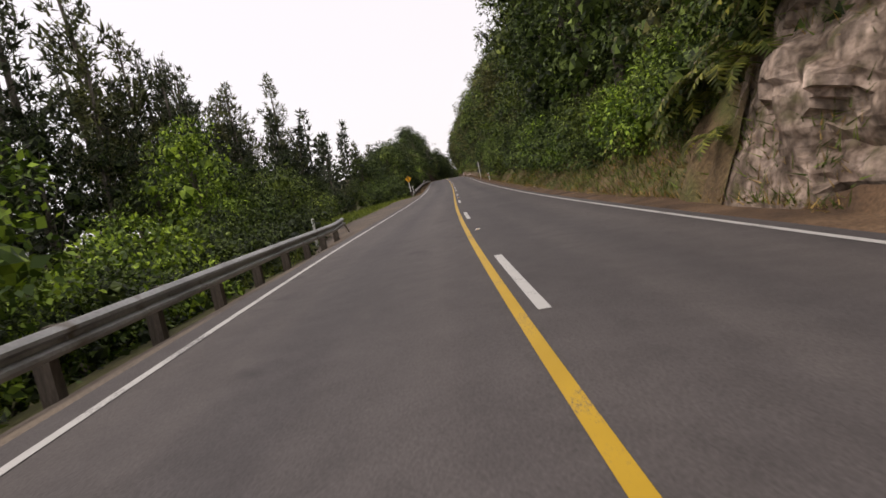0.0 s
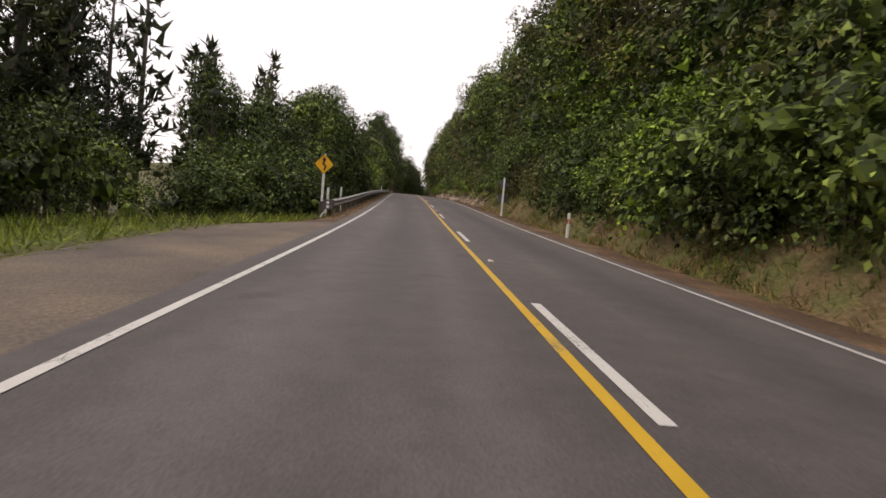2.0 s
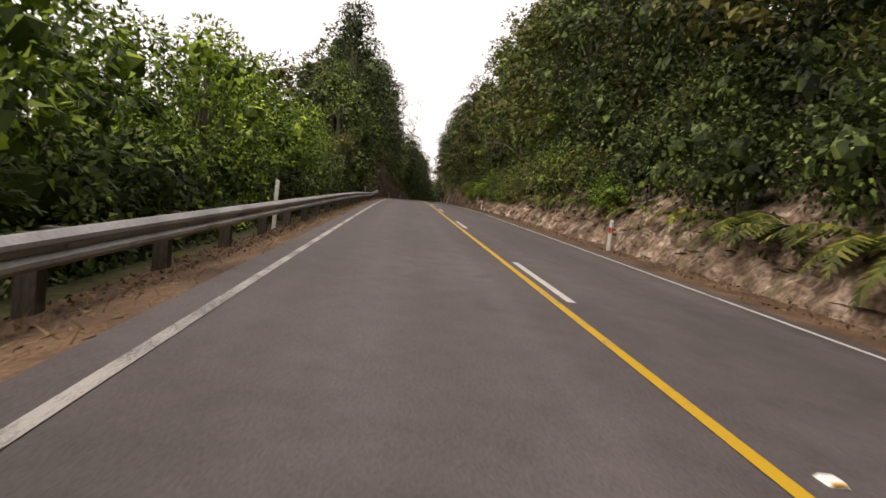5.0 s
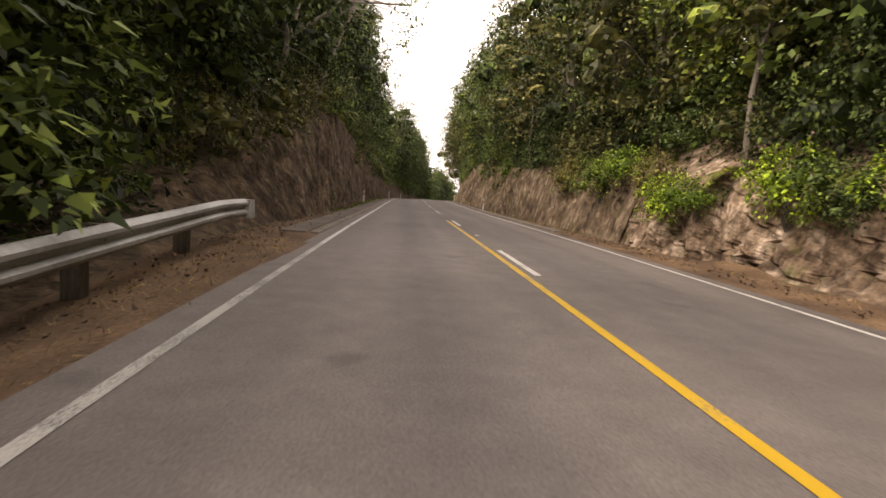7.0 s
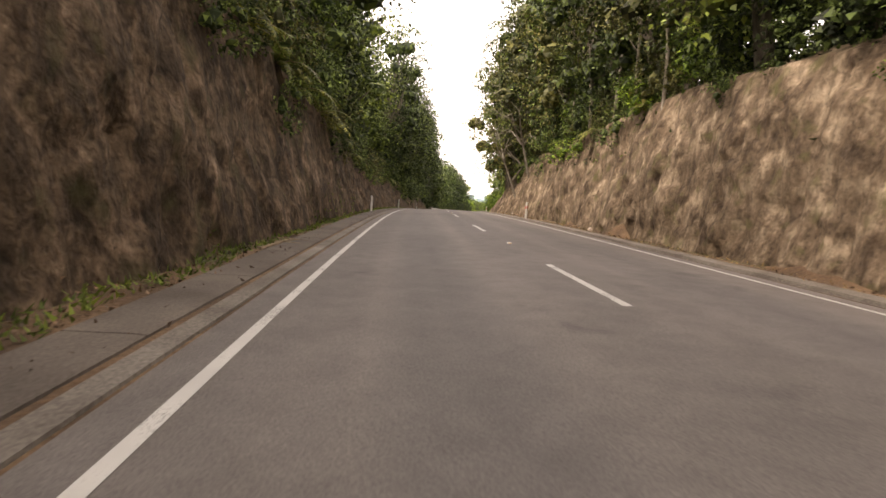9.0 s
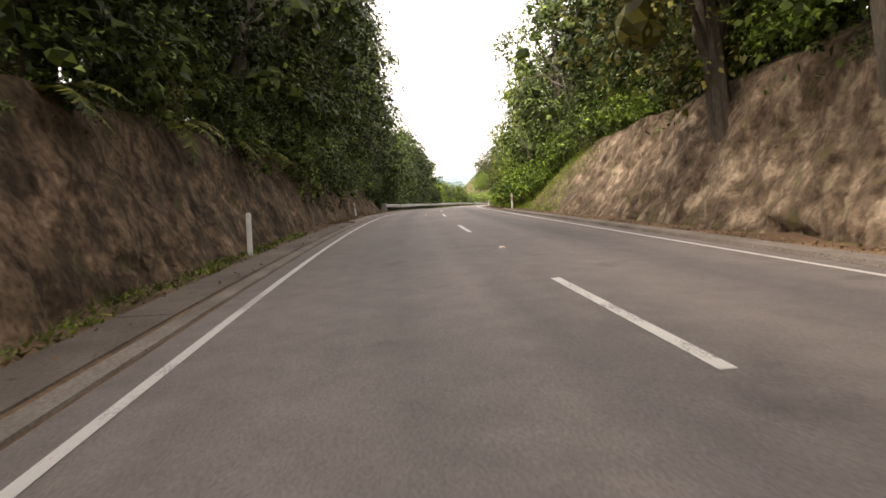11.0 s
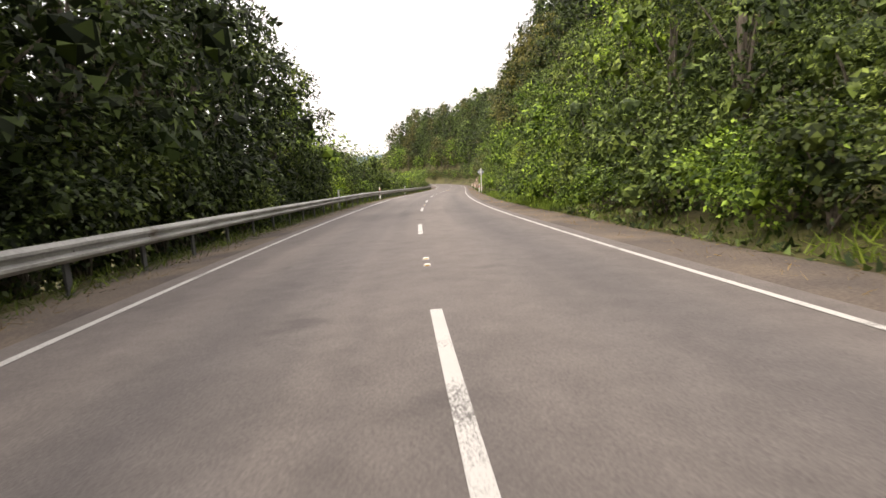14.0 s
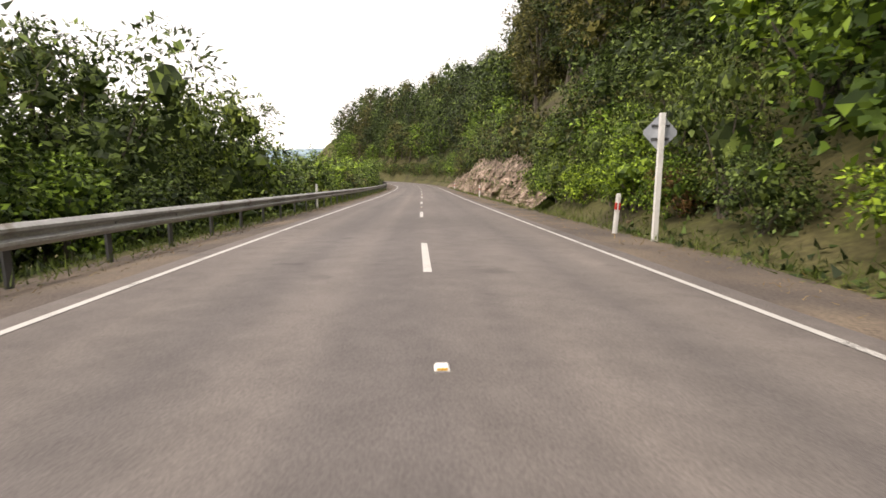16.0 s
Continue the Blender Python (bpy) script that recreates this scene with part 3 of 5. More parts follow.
# ---- kerbs ----
def profile_run(name, s0, s1, shape, mat, label, category, step=1.0):
    """A section, as (across, height over the paved edge), drawn out along the road."""
    stations, w = np.arange(s0, s1 + 0.01, step), len(shape)
    vs = [(*plan(s, u), ground_z(s, u, False) + h) for s in stations for u, h in shape]
    fs = [(i * w + j, i * w + j + 1, (i + 1) * w + j + 1, (i + 1) * w + j) for i in range(len(stations) - 1) for j in range(w - 1)]
    if w > 2:
        fs += [tuple(range(w))[::-1], tuple(range(len(vs) - w, len(vs)))]
    return tagged(new(name, mesh_of(name, vs, fs, mat)), label, category, kind="structure")


profile_run("kerb_left", 160, 256, [(-3.56, -0.03), (-3.57, 0.025), (-3.74, 0.04), (-3.75, -0.05)], M_CONCRETE, "narrow stained concrete lip beside the road", "kerb")
for k0 in np.arange(160, 254, 2.6):
    profile_run("channel_slab", k0, k0 + 2.58, [(-3.83, -0.05), (-3.84, 0.035), (-3.92, 0.045), (-4.40, 0.055), (-4.43, -0.04)], M_SLAB, "dirty flat concrete slab of the side drain", "kerb", 1.29)
profile_run("drain_slot", 160, 256, [(-3.745, -0.03), (-3.835, -0.03)], M_SLOT, "narrow drain slot with a dark floor", "drain")
profile_run("kerb_right", 166, 262, [(3.20, -0.02), (3.22, 0.06), (3.50, 0.08), (3.56, 0.02)], M_CONCRETE, "low concrete edging along the cut bank", "kerb")

# beyond the wall the kerb is of raised blocks, with gaps between some
k0, first = 256.0, True
while k0 < 298:
    k1 = k0 + 4.6
    profile_run("kerb_block", k0, k1, [(-3.60, -0.04), (-3.61, 0.015), (-3.80, 0.025), (-3.86, 0.10), (-4.14, 0.11), (-4.17, -0.04)], M_CONCRETE, "worn raised concrete kerb length", "kerb", 0.92)
    k0 = k1 + (0.12 if first else 0.05)
    first = not first


# ---- guardrails ----
W_Z = (-0.158, -0.15, -0.10, -0.06, -0.02, 0.02, 0.06, 0.10, 0.15, 0.158)
W_D = (0.0, 0.022, 0.083, 0.083, 0.012, 0.012, 0.083, 0.083, 0.022, 0.0)


def guardrail(s0, s1, line, post, label, pitch=2.0, timber=True, top=0.62):
    rail = tagged(new("guardrail"), label, "guardrail")
    rail.matrix_world = Matrix.Translation(spot(s0, line(s0)))
    back = rail.matrix_world.inverted()
    base = lambda s: ground_z(s, line(s), False)
    s, n = s0, 0
    while s < s1 - 0.1:
        e = min(s + 4.06, s1)
        b = Build()
        rows = np.linspace(s, e, 5)
        lap = 0.004 * (n % 2)
        for t in (0.0, -0.006):
            vs = []
            for q in rows:
                for z, d in zip(W_Z, W_D):
                    x, y = plan(q, line(q) + d + t + lap)
                    vs.append(back @ Vector((x, y, base(q) + top - 0.158 + z)))
            w = len(W_Z)
            b.add(vs, [(i * w + j, i * w + j + 1, (i + 1) * w + j + 1, (i + 1) * w + j) for i in range(4) for j in range(w - 1)])
        part("beam", b.mesh("beam", M_STEEL), rail)
        s, n = s + 4.0, n + 1
    s = s0 + 0.3
    if timber:
        pm = Build().box((0, 0, 0.30), (0.19, 0.15, 0.86), taper=0.97).mesh("post", M_TIMBER)
        bm = Build().box((0, 0, 0), (0.15, 0.14, 0.32)).mesh("block", M_TIMBER)
    else:
        pm = Build().box((0, 0, 0.30), (0.05, 0.09, 0.78)).box((0.02, 0, 0.30), (0.012, 0.13, 0.78)).mesh("post", M_BACK)
        bm = Build().box((0, 0, 0), (0.07, 0.09, 0.30)).mesh("block", M_BACK)
    bolt = Build().tube([(0, 0, 0), (0.02, 0, 0), (0.028, 0, 0)], [0.02, 0.02, 0.012], 8).mesh("bolt", M_STEEL)
    while s < s1:
        turn = Matrix.Rotation(at(TURN, s), 4, "Z")
        for nm, me, off, h in (("post", pm, -0.26 if timber else -0.13, 0.0), ("block", bm, -0.085 if timber else -0.05, top - 0.16), ("bolt", bolt, 0.012, top - 0.158)):
            x, y = plan(s, line(s) + off)
            o = part(nm, me, rail)
            o.matrix_local = back @ Matrix.Translation((x, y, base(s) + h - (0.08 if nm == "post" else 0))) @ turn
        s += pitch
    return rail, back


rail_a, back_a = guardrail(-58, 17.6, lambda s: -4.66, None, "weathered steel guardrail on dark timber posts above a slope", 2.2, top=0.74)
rail_b, back_b = guardrail(59.6, 158.2, lambda s: -4.66, None, "long steel guardrail on dark timber posts by dense bush", 2.6, top=0.72)
rail_c, back_c = guardrail(283.6, 520, lambda s: -4.9 - 0.85 * max(0.0, 1 - (s - 283.6) / 12) ** 2, None, "long steel guardrail on thin steel posts beside the bush", 2.2, timber=False, top=0.80)

# end of the first rail: bent-down terminal strap
b = Build()
b.tube([back_a @ (spot(17.6, -4.64) + Vector((0, 0, 0.50))), back_a @ (spot(18.1, -4.66) + Vector((0, 0, 0.30))), back_a @ (spot(18.7, -4.7) + Vector((0, 0, 0.0)))], [0.05, 0.035, 0.03], 6)
part("end_strap", b.mesh("end_strap", M_STEEL), rail_a)
# head of the second rail: an impact box with two reflectors and a slanting strut
m = back_b @ Matrix.Translation(spot(59.4, -4.56)) @ Matrix.Rotation(at(TURN, 59), 4, "Z")
part("impact_head", Build().box(m @ Vector((0, 0, 0.52)), (0.32, 0.48, 0.40), m.to_3x3().to_4x4()).mesh("impact_head", M_BACK), rail_b, "grey steel impact head")
for z in (0.44, 0.60):
    part("reflector", Build().tube([m @ Vector((-0.02, -0.236, z)), m @ Vector((-0.02, -0.262, z))], [0.06, 0.055], 12).mesh("reflector", M_STUD), rail_b, "round white reflector")
part("strut", Build().tube([m @ Vector((-0.05, -0.15, 0.36)), m @ Vector((-0.2, -0.75, 0.02))], [0.035, 0.035], 6).mesh("strut", M_STEEL), rail_b)
part("ground_post", Build().box(m @ Vector((0.0, 0.1, 0.18)), (0.16, 0.16, 0.5), m.to_3x3().to_4x4()).mesh("ground_post", M_TIMBER), rail_b)
# the third rail starts at a concrete block
m = back_c @ Matrix.Translation(spot(283.4, -5.75)) @ Matrix.Rotation(at(TURN, 283.4), 4, "Z")
part("end_block", Build().box(m @ Vector((-0.05, -0.05, 0.38)), (0.42, 0.55, 0.95), m.to_3x3().to_4x4(), 0.94).mesh("end_block", M_CONCRETE), rail_c, "weathered concrete end block")
# the second rail ends at a double timber post with a folded end piece
m = back_b @ Matrix.Translation(spot(158.3, -4.6)) @ Matrix.Rotation(at(TURN, 158.3), 4, "Z")
part("end_piece", Build().box(m @ Vector((-0.02, 0.05, 0.54)), (0.16, 0.34, 0.33), m.to_3x3().to_4x4(), 0.9).mesh("end_piece", M_STEEL), rail_b)


# ---- marker posts, signs and studs ----
def marker_post(s, u, red=True, lean=0.0, high=0.95):
    ob = new("marker_post")
    ob.matrix_world = Matrix.Translation(spot(s, u, -0.05)) @ Matrix.Rotation(at(TURN, s), 4, "Z") @ Matrix.Rotation(radians(lean), 4, "Y")
    b = Build()
    b.box((0, 0, high / 2), (0.10, 0.035, high)).box((0, -0.012, high / 2), (0.03, 0.04, high)).box((0, 0, high + 0.02), (0.10, 0.035, 0.04), taper=0.6)
    part("post", b.mesh("post", M_POST), ob)
    if red:
        part("red_band", Build().box((0, 0, high - 0.24), (0.106, 0.062, 0.15)).mesh("red_band", M_RED), ob, "dark red reflective band")
    else:
        part("reflector", Build().box((0, -0.025, high - 0.12), (0.06, 0.02, 0.09)).mesh("reflector", M_STUD), ob, "small white reflector")
    return tagged(ob, "white plastic edge marker post" + (" with a red band" if red else " with a white reflector"), "marker post", "edge marker posts")


for s, u, red, lean, high in ((55.5, 3.85, True, 0, 0.86), (119, 3.8, True, 0, 0.86), (153.5, 4.9, True, 0, 0.86), (188.3, 4.0, True, 0, 0.86), (220.4, 4.1, True, 0, 0.9),
    (190.4, -4.85, True, 0, 0.95), (221.3, -4.5, False, 0, 0.9), (244, -4.7, False, 2, 0.9), (266.4, 4.35, True, 0, 0.95), (268.1, -5.5, True, -6, 0.95), (297, 3.95, True, 0, 0.95),
    (350.6, 4.2, True, 3, 0.9), (380, 4.3, True, 0, 0.9), (410, 4.3, True, 0, 0.9), (18.2, -6.0, False, 2, 1.15), (62.6, -5.1, False, 0, 1.3), (67.4, -5.1, False, 0, 1.3),
    (149, -5.1, False, 0, 1.3), (119, -5.1, False, 0, 1.3), (326, -5.1, False, 0, 1.2), (344.5, -5.1, True, 0, 1.2), (366, -5.1, False, 0, 1.2)):
    marker_post(s, u, red, lean, high)


def sign(s, u, high, plate, mat_face, mat_back, facing, label, name="road_sign", shape="diamond"):
    """A sign on a white post; facing 1 shows its face to a rider, -1 its back."""
    ob = new(name)
    ob.matrix_world = Matrix.Translation(spot(s, u, -0.1)) @ Matrix.Rotation(at(TURN, s), 4, "Z")
    part("post", Build().box((0, 0, high / 2), (0.09, 0.09, high)).mesh("post", M_POST), ob)
    r = plate / math.sqrt(2)
    if shape == "diamond":
        outline = [(0, -r), (r, 0), (0, r), (-r, 0)]
    else:
        outline = [(0, -r), (r, 0), (0, r), (-r, 0)]
        part("lower_plate", Build().box((0, 0.06, high - 1.12), (0.56, 0.008, 0.44)).mesh("lower_plate", mat_back), ob, "back of a dark grey speed plate")
    rounded = []
    for i, p in enumerate(outline):
        a, c = Vector(outline[i - 1]), Vector(outline[(i + 1) % len(outline)])
        p = Vector(p)
        for q in (a, c):
            rounded.append(p + (q - p).normalized() * 0.05)
    zc = high - r
    n = len(rounded)
    y0, y1 = (-0.055, -0.063) if facing > 0 else (0.055, 0.063)

    def sheet(nm, y_a, y_b, k, mat, label=""):
        vs = [(p.x * k, y_a, zc + p.y * k) for p in rounded] + [(p.x * k, y_b, zc + p.y * k) for p in rounded]
        fs = [tuple(range(n)), tuple(range(2 * n - 1, n - 1, -1))] + [(i, n + i, n + (i + 1) % n, (i + 1) % n) for i in range(n)]
        return part(nm, mesh_of(nm, vs, fs, mat), ob, label)

    sheet("plate", y0, y1, 1.0, mat_back)
    if facing > 0:
        sheet("border", y1 - 0.0005, y1 - 0.002, 0.985, M_BLACK, "thin black border")
        sheet("face", y1 - 0.003, y1 - 0.005, 0.955, mat_face, "orange-yellow reflective face")
        y = y1 - 0.007
        b = Build()
        path = [(0.02, -0.26), (0.03, -0.17), (0.075, -0.10), (-0.03, 0.0), (-0.045, 0.05), (0.0, 0.10), (0.0, 0.16)]
        k = plate / 0.6
        ribbon = []
        for i, (xa, za) in enumerate(path):
            (xp, zp), (xn, zn) = path[max(i - 1, 0)], path[min(i + 1, len(path) - 1)]
            d = Vector((xn - xp, 0, zn - zp)).normalized()
            e = Vector((-d.z, 0, d.x)) * 0.04 * k
            p = Vector((xa * k, y, zc + za * k))
            ribbon += [p - e, p + e]
        n2 = len(ribbon)
        ribbon += [(0.10 * k, y, zc + 0.15 * k), (-0.10 * k, y, zc + 0.15 * k), (0, y, zc + 0.32 * k)]
        b.add(ribbon, [(i, i + 1, i + 3, i + 2) for i in range(0, n2 - 2, 2)] + [(n2 - 2, n2 - 1, n2 + 1, n2 + 2, n2)])
        part("arrow", b.mesh("arrow", M_BLACK), ob, "black winding-road arrow")
    else:
        for dz in (-0.12, 0.12):
            part("bracket", Build().box((0, 0.05, zc + dz), (0.34, 0.02, 0.05)).mesh("bracket", M_BACK), ob)
    return tagged(ob, label, "road sign")


sign(60.2, -4.98, 2.72, 0.57, M_SIGN, M_BACK, 1, "yellow diamond winding-road warning sign on a white post")
sign(68.3, 3.75, 2.25, 0.5, M_SIGN, M_BACK, -1, "backs of two dark grey sign plates on a white post", shape="shield")
sign(349, 4.40, 2.5, 0.5, M_SIGN, M_PLATE, -1, "back of a grey diamond sign on a white post")

STUD = Build().box((0, 0, 0.009), (0.09, 0.09, 0.02), taper=0.72).mesh("body", M_STUD)
LENS = Build().box((0, -0.041, 0.010), (0.06, 0.010, 0.010)).mesh("lens", M_SIGN)
for s, u in ((6.8, 0.02), (26.5, 0), (46.5, 0.02), (66.2, 0.03), (67.1, 0.03), (86.5, 0.03), (106.5, 0.03), (136.7, 0.03), (161.3, 0.03), (181.5, 0.03), (201.4, 0.03), (221.3, 0.03), (241.2, 0.05),
    (260.3, 0.06), (261.1, 0.06), (259.4, -0.81), (280.7, 0.05), (281.6, 0.05), (300.5, 0.02), (301.1, 0.02), (321.1, 0.02), (341.7, 0.0), (361.5, 0.0), (381.5, 0.0)):
    ob = new("road_stud")
    ob.matrix_world = Matrix.Translation((*plan(s, u), paved_z(s, u) + 0.004)) @ Matrix.Rotation(at(TURN, s), 4, "Z")
    part("body", STUD, ob)
    part("lens", LENS, ob, "amber reflector lens")
    tagged(ob, "small white raised road stud on the asphalt", "road stud", "road studs")


# ---- fallen rocks and branches ----
def rock_mesh(seed):
    rng = np.random.default_rng(seed)
    bm = bmesh.new()
    bmesh.ops.create_icosphere(bm, subdivisions=2, radius=0.5)
    planes = [Vector(d) for d in ball(rng, 9)]
    for v in bm.verts:
        for d in planes:
            over = v.co.dot(d) - 0.33
            if over > 0:
                v.co -= d * over
        v.co += v.co.normalized() * 0.03 * noise.noise(v.co * 5 + Vector((seed, 0, 0)))
    me = bpy.data.meshes.new("rock")
    bm.to_mesh(me)
    bm.free()
    me.materials.append(M_STONE)
    return me


ROCKS = [rock_mesh(i) for i in range(5)]
dice = np.random.default_rng(5)


def rock(s, u, size, dz=0.0):
    ob = new("rock", ROCKS[dice.integers(5)])
    ob.matrix_world = Matrix.Translation(spot(s, u, dz + size * 0.22)) @ Euler(dice.uniform(0, 6, 3)).to_matrix().to_4x4() @ Matrix.Diagonal((size * 1.2, size, size * 0.8, 1))
    return tagged(ob, "pale broken rock fallen from the bank", "rock", "fallen rocks")


for i in range(34):
    a = dice.random()
    rock(98.2 + 6.0 * dice.random(), 3.55 + 0.75 * a, dice.uniform(0.12, 0.36), 0.02 + 0.16 * a)
for s, u, z in ((22.5, 3.7, 0.14), (23.4, 3.75, 0.1), (27.8, 3.8, 0.12), (140.2, 4.3, 0.28), (144.0, 4.2, 0.22), (147.5, 4.4, 0.35), (150.2, 4.9, 0.2), (209.0, 4.2, 0.2), (228, 4.5, 0.25)):
    rock(s, u, z)


def fallen_branch(s, u, ln, turn, twigs=3):
    rng = np.random.default_rng(int(s * 7))
    ob = new("fallen_branch")
    ob.matrix_world = Matrix.Translation(spot(s, u, 0.04)) @ Matrix.Rotation(at(TURN, s) + turn, 4, "Z")
    b = Build().tube([(0, 0, 0.01), (0.03, ln * 0.35, 0.04), (-0.03, ln * 0.7, 0.05), (0.02, ln, 0.02)], [0.03, 0.026, 0.02, 0.008], 6)
    part("limb", b.mesh("limb", M_DEAD), ob)
    for _ in range(twigs):
        y = ln * rng.uniform(0.3, 0.9)
        part("twig", Build().tube([(0, y, 0.03), (rng.uniform(-0.3, 0.3), y + 0.25, 0.08), (rng.uniform(-0.5, 0.5), y + 0.5, 0.03)], [0.012, 0.009, 0.003], 5).mesh("twig", M_DEAD), ob)
    return tagged(ob, "dry bare branch lying on the verge", "branch")


fallen_branch(199.2, -4.5, 1.9, -0.12)
fallen_branch(214.0, 4.25, 1.4, 0.6)
fallen_branch(211.0, 4.1, 0.9, -0.7)
fallen_branch(268.0, -4.7, 1.2, 0.4)
fallen_branch(264.0, -4.8, 0.8, -0.6)
fallen_branch(352.0, 5.0, 1.3, -0.9, 5)

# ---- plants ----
def light_block(lobes, rng, kite, share=0.4):
    """An opaque shell of leaf-coloured facets, added inside each lobe to block light and darken the gaps."""
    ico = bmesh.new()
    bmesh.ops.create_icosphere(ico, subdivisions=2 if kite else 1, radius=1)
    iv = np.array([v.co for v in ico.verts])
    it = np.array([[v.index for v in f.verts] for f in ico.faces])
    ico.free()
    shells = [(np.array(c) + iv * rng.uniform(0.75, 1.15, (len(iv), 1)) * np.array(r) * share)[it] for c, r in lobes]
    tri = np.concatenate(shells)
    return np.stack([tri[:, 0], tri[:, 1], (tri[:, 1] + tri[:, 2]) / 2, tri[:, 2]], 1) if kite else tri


def crown_leaves(rng, lobes, clumps, per, leaf, clump, core, droop=0.35, width=0.5, gap=0.0, kite=True):
    """Leaves in domed sprays over the skins of several overlapping lobes."""
    centre = np.array([c for c, _ in lobes])
    radius = np.array([r for _, r in lobes])
    weight = radius.prod(1) ** (2 / 3)
    pick = rng.choice(len(lobes), clumps * 4, p=weight / weight.sum())
    d = ball(rng, clumps * 4)
    d[:, 2] = np.where((d[:, 2] < -0.3) & (rng.random(len(d)) < 0.6), -d[:, 2], d[:, 2])
    p = centre[pick] + d * radius[pick] * rng.uniform(0.78, 1.06, len(d))[:, None]
    inside = np.zeros(len(p), bool)
    for c, r in lobes:
        inside |= (((p - c) / r) ** 2).sum(1) < 0.6
    lump = np.array([noise.noise(Vector(q) * 0.9) for q in p])
    keep = ~inside & (lump > gap - 0.5)
    p, d = p[keep][:clumps], d[keep][:clumps]
    rp, rd = np.repeat(p, per, 0), np.repeat(d, per, 0)
    size = np.repeat(rng.uniform(0.6, 1.45, len(p)) * clump, per)[:, None]
    dome = unit(ball(rng, len(rp)) + rd * 0.5 + (0, 0, 0.3))
    skin = leaves(rng, rp + dome * size * (1.2, 1.2, 0.8) * rng.uniform(0.75, 1.1, (len(rp), 1)), unit(dome + rd * 0.3), leaf, width, droop, 0.55, kite)
    # larger inner leaves and the added shell keep the crown's middle dark
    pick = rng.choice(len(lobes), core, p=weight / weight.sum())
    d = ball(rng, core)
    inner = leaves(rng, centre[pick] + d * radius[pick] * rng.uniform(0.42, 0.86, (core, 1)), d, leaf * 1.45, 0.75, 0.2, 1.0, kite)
    return np.concatenate([skin, inner, light_block(lobes, rng, kite)])


def limbs(rng, lobes, foot, r0, sides=6, fork=0.4):
    b = Build()
    for c, r in lobes:
        c = Vector(c)
        f = Vector(foot)
        k = f.lerp(c, 0.5) + Vector(rng.normal(size=3) * 0.12 * c.length * 0.3)
        k.z = f.z + (c.z - f.z) * (0.45 + 0.2 * rng.random())
        k.x *= fork
        k.y *= fork
        tip = c + Vector((0, 0, r[2] * 0.3))
        b.tube([f, f.lerp(k, 0.5) + Vector(rng.normal(size=3) * 0.05), k, k.lerp(tip, 0.55) + Vector(rng.normal(size=3) * 0.1), tip], [r0, r0 * 0.85, r0 * 0.62, r0 * 0.36, r0 * 0.1], sides)
    return b


KINDS = {}


def shrub_kind(key, seed, mat, label, clumps=125, per=17, leaf=0.122, width=0.6, tall=1.0, droop=0.35, clump=0.24, far=False):
    rng = np.random.default_rng(seed)
    lobes = [((0, 0, 1.3 * tall), (1.2, 1.2, 1.1 * tall))]
    for a in np.linspace(0, 2 * math.pi, 7)[:-1] + rng.random() * 6:
        g = rng.uniform(0.65, 1.1)
        lobes.append(((math.cos(a) * g, math.sin(a) * g, rng.uniform(0.4, 2.2) * tall), tuple(rng.uniform(0.5, 0.85, 3))))
    q = crown_leaves(rng, lobes, clumps, per, leaf, clump, 80 if far else 360, droop, width, kite=not far)
    KINDS[key] = ("shrub", label, "shrub", [] if far else [("woody_frame", limbs(rng, lobes, (0, 0, -0.3), 0.05, 5).mesh("woody_frame", M_BARK))])
    KINDS[key][3].append(("foliage", quad_mesh("foliage", q, mat)))


def tree_kind(key, seed, mat, label, high=8.5, wide=2.6, clumps=250, per=19, leaf=0.132, width=0.6, bare=0.14, gap=0.0, droop=0.35, clump=0.32, far=False, kite=True):
    rng = np.random.default_rng(seed)
    lobes = []
    for i in range(13):
        z = high * (bare + (0.92 - bare) * (i + 0.5) / 13)
        shape = math.sin(math.pi * min(0.97, (i + 1.8) / 14.5)) ** 0.7
        a = i * 2.4 + rng.random()
        g = wide * shape * rng.uniform(0.4, 0.85)
        r = wide * rng.uniform(0.3, 0.5)
        lobes.append(((math.cos(a) * g, math.sin(a) * g, z), (r, r, r * rng.uniform(0.7, 0.95))))
    lobes.append(((0, 0, high * 0.88), (wide * 0.36, wide * 0.36, high * 0.11)))
    q = crown_leaves(rng, lobes, clumps, per, leaf, clump, 130 if far else 760, droop, width, gap, kite and not far)
    b = Build() if far else limbs(rng, lobes[3:], (0, 0, high * bare * 0.8), 0.08, 4)
    b.tube([(0, 0, -0.6), (0.05, 0.02, high * 0.2), (-0.05, 0.06, high * 0.45), (0.04, 0, high * 0.7), (0, 0, high * 0.9)], [0.22, 0.17, 0.13, 0.08, 0.03], 8)
    KINDS[key] = ("tree", label, "tree", [("trunk", b.mesh("trunk", M_BARK)), ("crown", quad_mesh("crown", q, mat))])


